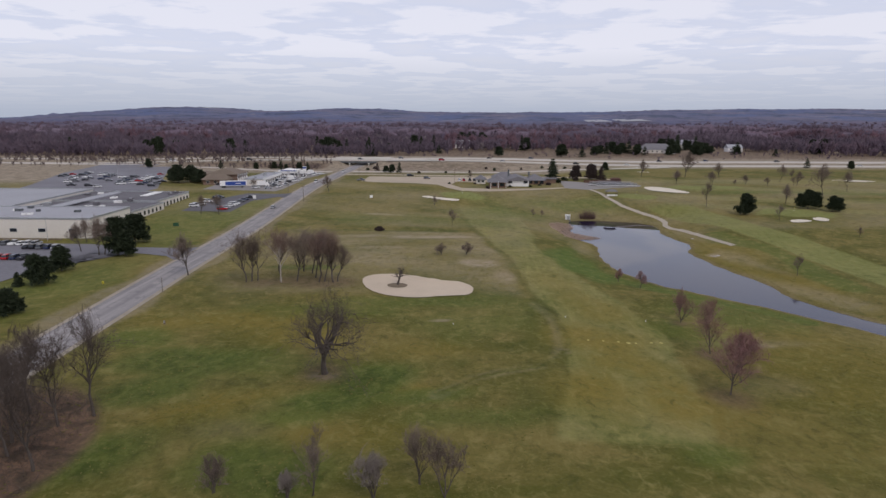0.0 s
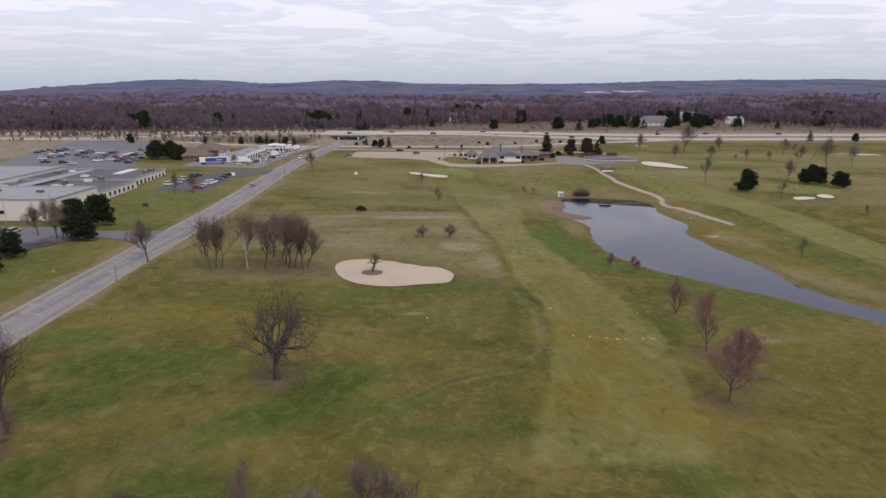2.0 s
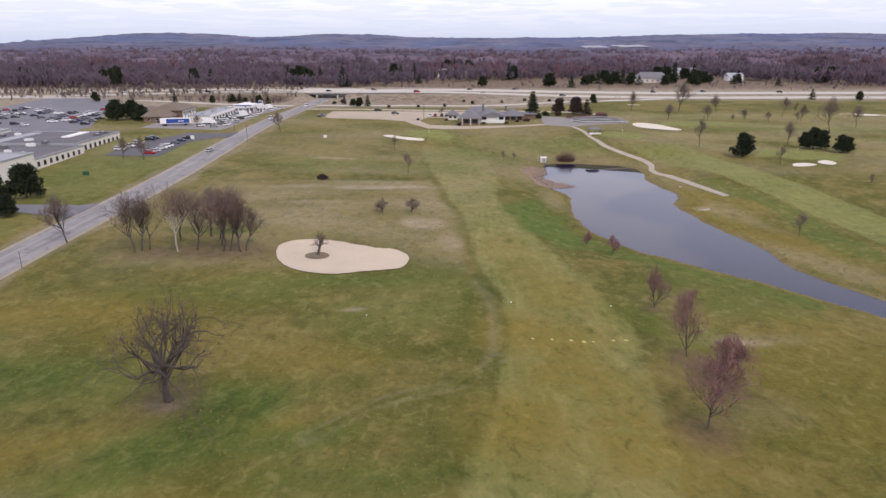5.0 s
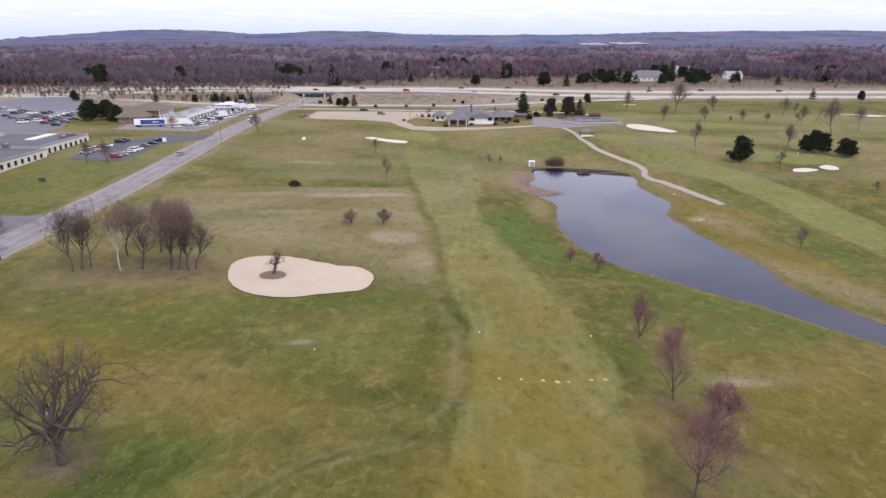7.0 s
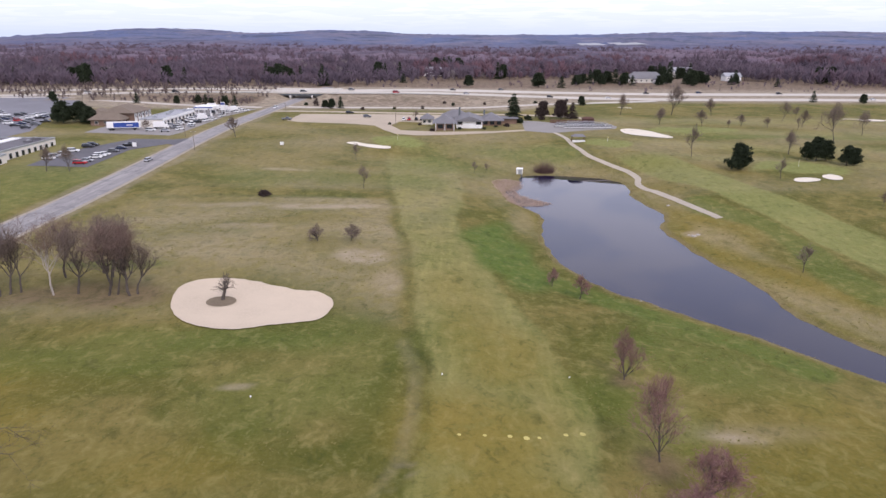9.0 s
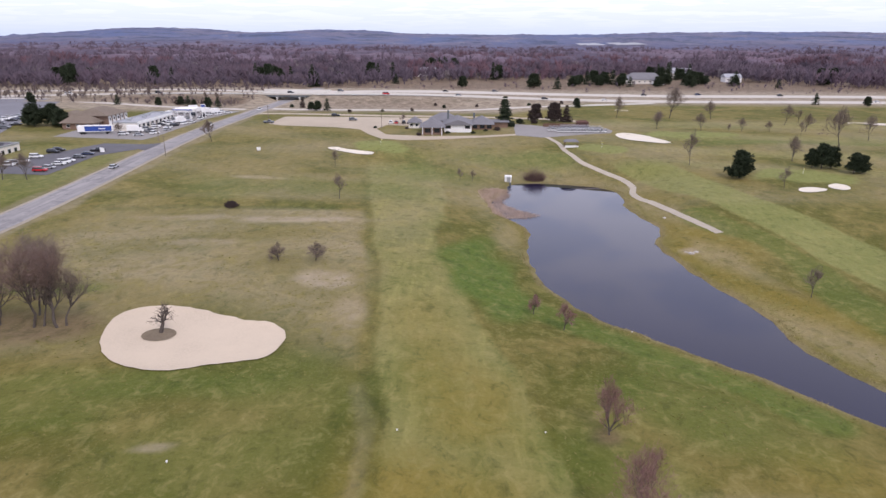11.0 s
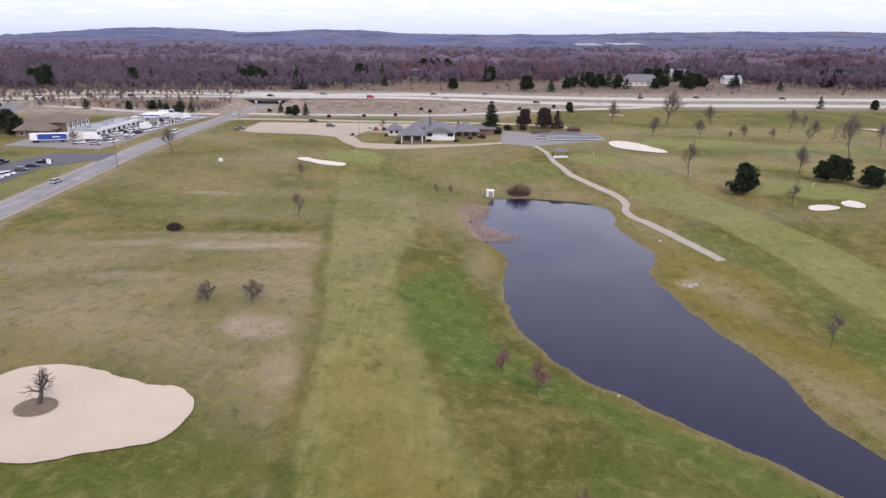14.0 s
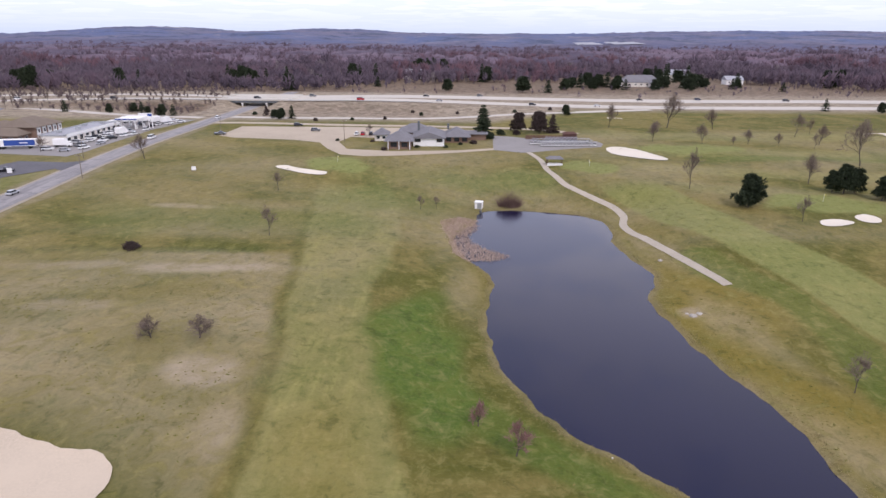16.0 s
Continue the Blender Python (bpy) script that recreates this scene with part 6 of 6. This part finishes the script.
for x0, y0, n, dx in ((-200, 398, 8, -1.2), (-217, 404, 9, -1.5), (-238, 416, 8, -1.6), (-262, 430, 8, -1.8)):
    for k in range(n):
        if rng_c.random() < 0.8:
            any_car(x0 + dx * k + 4, y0 + 6.4 * k + 3, 15, "parked in the large car park", "cars in the large car park", rng_c.choice(["black", "grey", "navy", "white", "silver", "black"]))
for x, y, h, c in ((-114, 410, 70, "white"), (-108, 418, 60, "black"), (-113, 424, 5, "white"), (-104, 432, 80, "white"), (-110, 440, 40, "silver"), (-105, 447, 85, "white"), (-115.5, 466, 85, "black"), (-118, 470, 85, "navy"), (-100, 478, 20, "white"), (-106, 484, 5, "white"),
                   (-112, 398, 80, "grey"), (-106, 404, 80, "silver"), (-117, 432, 0, "white"), (-108, 460, 80, "black"), (-116.6, 444, 0, "white"), (-116.5, 404.5, 0, "silver"), (-116.7, 416, 0, "white"), (-116.4, 419.5, 0, "black"), (-116.6, 428, 0, "white"), (-116.8, 436, 0, "white"), (-116.5, 439.8, 0, "silver"), (-108, 410, 85, "white"), (-106, 426, 80, "white"), (-107, 392, 75, "white"), (-112, 386, 15, "silver"), (-120, 388, 12, "white"), (-107, 466, 80, "white"), (-103, 470, 70, "white"), (-114, 478, 10, "white"), (-126, 482, 10, "white"), (-120, 486, 10, "silver"), (-132, 470, 0, "white"), (-128, 462, 0, "white"), (-140, 398, 15, "silver"), (-147, 402, 15, "black"), (-134, 399, 15, "grey")):
    any_car(x, y, h, "on the filling station forecourt", "cars at the filling station", c)
car(-33.1, 467, 20, "black", "suv", "parked on gravel", "cars by the clubhouse")
car(-20.3, 449.4, 10, "grey", "suv", "parked on gravel", "cars by the clubhouse")
car(-63.5, 434, 5, "grey", "pickup", "parked at the gravel edge", "cars by the clubhouse")
for x, c in ((9, "black"), (12, "black"), (5, "red"), (2, "white")):
    car(x, 438, 90, c, "suv", "parked behind the clubhouse", "cars by the clubhouse")


def box_truck():
    t = thing("box_truck", (0, 0, 0), "white box truck parked on a forecourt", "truck", "box trucks")
    part("cargo_box", boxed(-3.6, 1.6, -1.2, 1.2, 0.9, 3.5, bevel=0.05), WHITE_PAINT, t)
    bm = bmesh.new()
    prism(bm, [(1.65, 0.5), (3.6, 0.5), (3.6, 1.4), (2.9, 2.4), (1.65, 2.4)], -1.0, 1.0)
    part("cab", bm, WHITE_PAINT, t)
    part("windscreen", boxed(3.0, 3.35, -0.85, 0.85, 1.45, 2.05), GLASS, t)
    part("chassis", boxed(-3.5, 1.64, -0.5, 0.5, 0.5, 0.89), GIRDER, t)
    for x in (-2.4, 2.7):
        for y in (-0.95, 0.95):
            b = bmesh.new()
            tube(b, (x, y - 0.15, 0.45), (x, y + 0.15, 0.45), 0.45, n=12)
            part("wheel", b, RUBBER, t)
    return t


TRUCK = box_truck()
TRUCK.matrix_basis = pose(-119, 478, ground(-119, 478) + 0.07, 0, 0, 60)
for x, y, a in ((-112, 476, 75), (-106, 474, 80), (-126, 474, 20), (-118, 396, 10), (-127, 458, 85), (-124, 489, 15), (-110, 432, 80)):
    copy_thing(TRUCK, pose(x, y, ground(x, y) + 0.07, 0, 0, a))
# traffic standing on the road and highway
car(-90.3, 318, 90, "silver", "sedan", "on the two-lane road", "traffic")
car(-90.5, 420, 90, "white", "van", "on the two-lane road", "traffic")
car(-86.0, 497, 90, "white", "suv", "on the two-lane road", "traffic")
for x, y, c, k in ((-13, 568.5, "red", "van"), (40, 574, "silver", "sedan"), (103, 568.5, "black", "suv"), (148, 574, "white", "sedan"), (190, 621, "black", "sedan"), (236, 628, "navy", "suv"), (301, 624, "black", "suv"), (70, 622, "grey", "suv"), (-50, 592, "grey", "suv"), (-84, 573, "black", "suv"),
                   (-180, 568, "black", "suv"), (-250, 574, "white", "van"), (350, 577, "white", "sedan"), (30, 606, "black", "sedan")):
    car(x, y, 0, c, k, "on the highway", "highway traffic", float(highway_z(np.array([x]))[0]) + 0.02)


def golf_cart():
    t = thing("golf_cart", (0, 0, 0), "white golf cart with a pale roof", "golf cart", "carts parked in rows")
    bm = bmesh.new()
    prism(bm, [(-1.2, 0.3), (1.15, 0.3), (1.2, 0.7), (0.75, 0.95), (0.35, 0.42), (-0.2, 0.42), (-0.25, 0.75), (-1.2, 0.8)], -0.6, 0.6)
    part("body", bm, WHITE_PAINT, t)
    part("seat", boxed(-0.75, -0.2, -0.52, 0.52, 0.77, 0.9, bevel=0.03), GIRDER, t)
    part("backrest", boxed(-0.85, -0.76, -0.52, 0.52, 0.9, 1.3, bevel=0.03), GIRDER, t)
    part("roof", boxed(-1.05, 0.8, -0.6, 0.6, 1.8, 1.88, bevel=0.03), ROOF_PALE, t)
    for x in (-0.95, 0.72):
        for y in (-0.55, 0.55):
            part("post", boxed(x - 0.03, x + 0.03, y - 0.03, y + 0.03, 0.7, 1.8), GIRDER, t)
            bm = bmesh.new()
            tube(bm, (x, y - 0.08, 0.23), (x, y + 0.08, 0.23), 0.23, n=10)
            part("wheel", bm, RUBBER, t)
    return t


CART = golf_cart()
CART.matrix_basis = pose(86, 413, ground(86, 413) + 0.1, 0, 0, 80)
for r_, (y0, n_, x0) in enumerate(((408, 16, 86.5), (412.6, 17, 84.0), (417.2, 16, 85.5), (421, 10, 92))):
    for i in range(n_):
        x = x0 + 1.7 * i
        y = y0 + 0.10 * (x - 86)
        if (r_, i) != (0, 0) and y < 423 and x < 113:
            copy_thing(CART, pose(x, y, ground(x, y) + 0.1, 0, 0, 78 + rng_c.uniform(-6, 6)))

DIVOT = surface("worn_turf", (0.44, 0.38, 0.13), 0.95, spread=0.2)

# ---- poles, signs and small things ----


def pole(x, y, h, label, arm=True, r=0.14, lamp=False):
    t = thing("utility_pole" if not lamp else "street_lamp", (x, y, ground(x, y)), label, "pole")
    bm = bmesh.new()
    tube(bm, (0, 0, -0.6), (0, 0, h), r, r * 0.7, 8)
    part("post", bm, POLE_WOOD if not lamp else STEEL, t)
    if arm:
        part("crossarm", boxed(-1.1, 1.1, -0.06, 0.06, h - 0.7, h - 0.55), POLE_WOOD, t)
        for x_ in (-1.0, 0.0, 1.0):
            part("insulator", boxed(x_ - 0.05, x_ + 0.05, -0.05, 0.05, h - 0.55, h - 0.35), WHITE_PAINT, t)
    if lamp:
        part("lamp_head", boxed(-0.2, 0.9, -0.15, 0.15, h - 0.05, h + 0.12, bevel=0.03), STEEL, t)


pole(-1.1, 418.9, 9.8, "tall weathered wooden utility pole beside gravel")
pole(-83.5 + 3, 340.9, 8.5, "weathered wooden pole beside the road")
pole(-66, 443, 8.5, "weathered wooden utility pole by the gravel")
pole(-96.5, 372, 9.0, "weathered wooden utility pole by the road")
pole(-80.0, 171.1, 4.0, "short wooden marker pole on the verge", False, 0.1)
pole(-152, 236, 9, "steel lamp post in the front car park", False, 0.09, True)
pole(-225, 430, 9, "steel lamp post in the large car park", False, 0.09, True)
pole(-262, 470, 9, "steel lamp post in the large car park", False, 0.09, True)


def board_sign(x, y, w, h, mat_, label, lift=0.6):
    t = thing("sign", (x, y, ground(x, y)), label, "sign")
    for s in (-1, 1):
        part("post", boxed(s * w * 0.4 - 0.06, s * w * 0.4 + 0.06, -0.06, 0.06, -0.4, lift + h), POLE_WOOD, t)
    part("board", boxed(-w / 2, w / 2, -0.14, -0.062, lift, lift + h, bevel=0.02), mat_, t)


board_sign(-116.7, 266.4, 2.4, 1.4, GREEN_PAINT, "low green board sign on the lawn", 0.4)
board_sign(-107.3, 343.5, 1.8, 1.8, WHITE_PAINT, "square white board sign by the car park", 0.5)
board_sign(-46.4, 353.9, 1.6, 1.4, WHITE_PAINT, "small white target board on the grass", 0.7)
board_sign(-68.0, 145.1, 0.35, 0.5, STEEL, "small white marker in the rough", 0.5)
t_ = thing("yellow_marker", (-99, 176, ground(-99, 176)), "small yellow verge marker", "marker")
part("post", boxed(-0.22, 0.22, -0.22, 0.22, -0.3, 0.7, bevel=0.05), surface("yellow_paint", (0.5, 0.42, 0.04), 0.6, spread=0.1), t_)
for x, y in ((3.5, 372), (101, 368), (165, 320)):
    t_ = thing("flagstick", (x, y, ground(x, y)), "golf flagstick with a small flag on the green", "flag", "flagsticks")
    bm = bmesh.new()
    tube(bm, (0, 0, -0.2), (0, 0, 2.3), 0.03, n=6)
    part("stick", bm, WHITE_PAINT, t_)
    bm = bmesh.new()
    prism(bm, [(0.03, 1.85), (0.5, 2.0), (0.03, 2.25)], -0.01, 0.01)
    part("flag", bm, surface("flag_cloth", (0.7, 0.62, 0.1), 0.8, spread=0.1), t_)


def boulder(x, y, s, seed):
    t = thing("boulder", (x, y, ground(x, y) - 0.1), "rounded pale field stone lying in grass", "stone", "stones on the bank")
    bm = bmesh.new()
    bmesh.ops.create_icosphere(bm, subdivisions=2, radius=s)
    for v in bm.verts:
        v.co *= 1 + 0.3 * noise.noise(v.co * 1.3 / s + Vector((seed, 0, 0)))
        v.co.z *= 0.5
    for f in bm.faces:
        f.smooth = True
    part("stone", bm, STONE, t)


for i, (x, y, s) in enumerate(((98.4, 244.4, 0.9), (99.8, 245.2, 0.7), (97.4, 245.6, 0.5), (102, 279, 0.7))):
    boulder(x, y, s, i)
for i, (x, y) in enumerate(((30.0, 141.2), (36.9, 141.8), (39.1, 141.7), (41.0, 142.0), (44.8, 143.2), (47.2, 143.7), (33.5, 141.5))):
    t_ = thing("turf_divot", (x, y, ground(x, y) + 0.01), "small pale patch of worn turf on the tee", "divot", "divots on the tee")
    bm = bmesh.new()
    bmesh.ops.create_cone(bm, cap_ends=True, segments=9, radius1=0.34 + 0.12 * (i % 3), radius2=0.2, depth=0.1)
    part("mound", bm, DIVOT, t_)
for x, y in ((27.5, 157.0), (48.1, 159.3), (-0.4, 148.6), (70, 196)):
    t_ = thing("tee_marker", (x, y, ground(x, y)), "small white marker in the grass", "marker", "white markers")
    part("peg", boxed(-0.1, 0.1, -0.1, 0.1, -0.1, 0.22, bevel=0.03), WHITE_PAINT, t_)
for i, (x, y, w, h) in enumerate(((19, 396.5, 3.0, 1.3), (33, 402.5, 2.6, 1.0), (45.5, 402.5, 2.4, 1.0), (58, 412, 4.0, 1.6), (66, 426, 5.0, 2.2), (72, 440, 6.0, 2.6), (80, 441, 5.0, 2.4), (-4.5, 420, 2.0, 1.2), (52, 409, 2.4, 1.1), (12, 417.5, 2.2, 1.0))):
    evergreen("garden_shrub", x, y, h, w, "low clipped dark shrub in the clubhouse planting", 200 + i, False, 260, NEEDLE if i % 3 else BROWN_NEEDLE, "clubhouse shrubs")
for i, (x, y, w, h) in enumerate(((-28, 488, 3.0, 1.8), (-8, 492, 2.6, 1.6), (10, 498, 2.4, 2.0), (30, 520, 3.0, 2.4), (52, 528, 2.4, 1.8), (70, 540, 3.0, 2.4), (-66, 528, 4.0, 2.4), (-70, 516, 3.5, 2.0), (24, 534, 2.6, 2.0), (88, 536, 3.0, 2.0), (112, 548, 3.0, 2.4))):
    evergreen("verge_shrub", x, y, h, w, "small dark shrub in pale verge grass", 220 + i, False, 220, NEEDLE if i % 2 else BROWN_NEEDLE, "verge shrubs")


def guard_rail(x0, x1, y):
    t = thing("crash_barrier", (0, 0, 0), "galvanised steel crash barrier beside the highway", "barrier", "crash barriers")
    xs = np.arange(x0, x1 + 1, 8.0)
    zs = land(xs, np.full(len(xs), y))
    for x, z in zip(xs, zs):
        part("post", boxed(x - 0.08, x + 0.08, y - 0.08, y + 0.08, z - 0.3, z + 0.75), STEEL, t)
    for xa, xb, za, zb in zip(xs[:-1], xs[1:], zs[:-1], zs[1:]):
        bm = bmesh.new()
        tube(bm, (xa, y - 0.1, za + 0.62), (xb, y - 0.1, zb + 0.62), 0.16, n=5)
        part("rail", bm, STEEL, t)


guard_rail(-60, 40, 562)
guard_rail(-200, -106, 562)
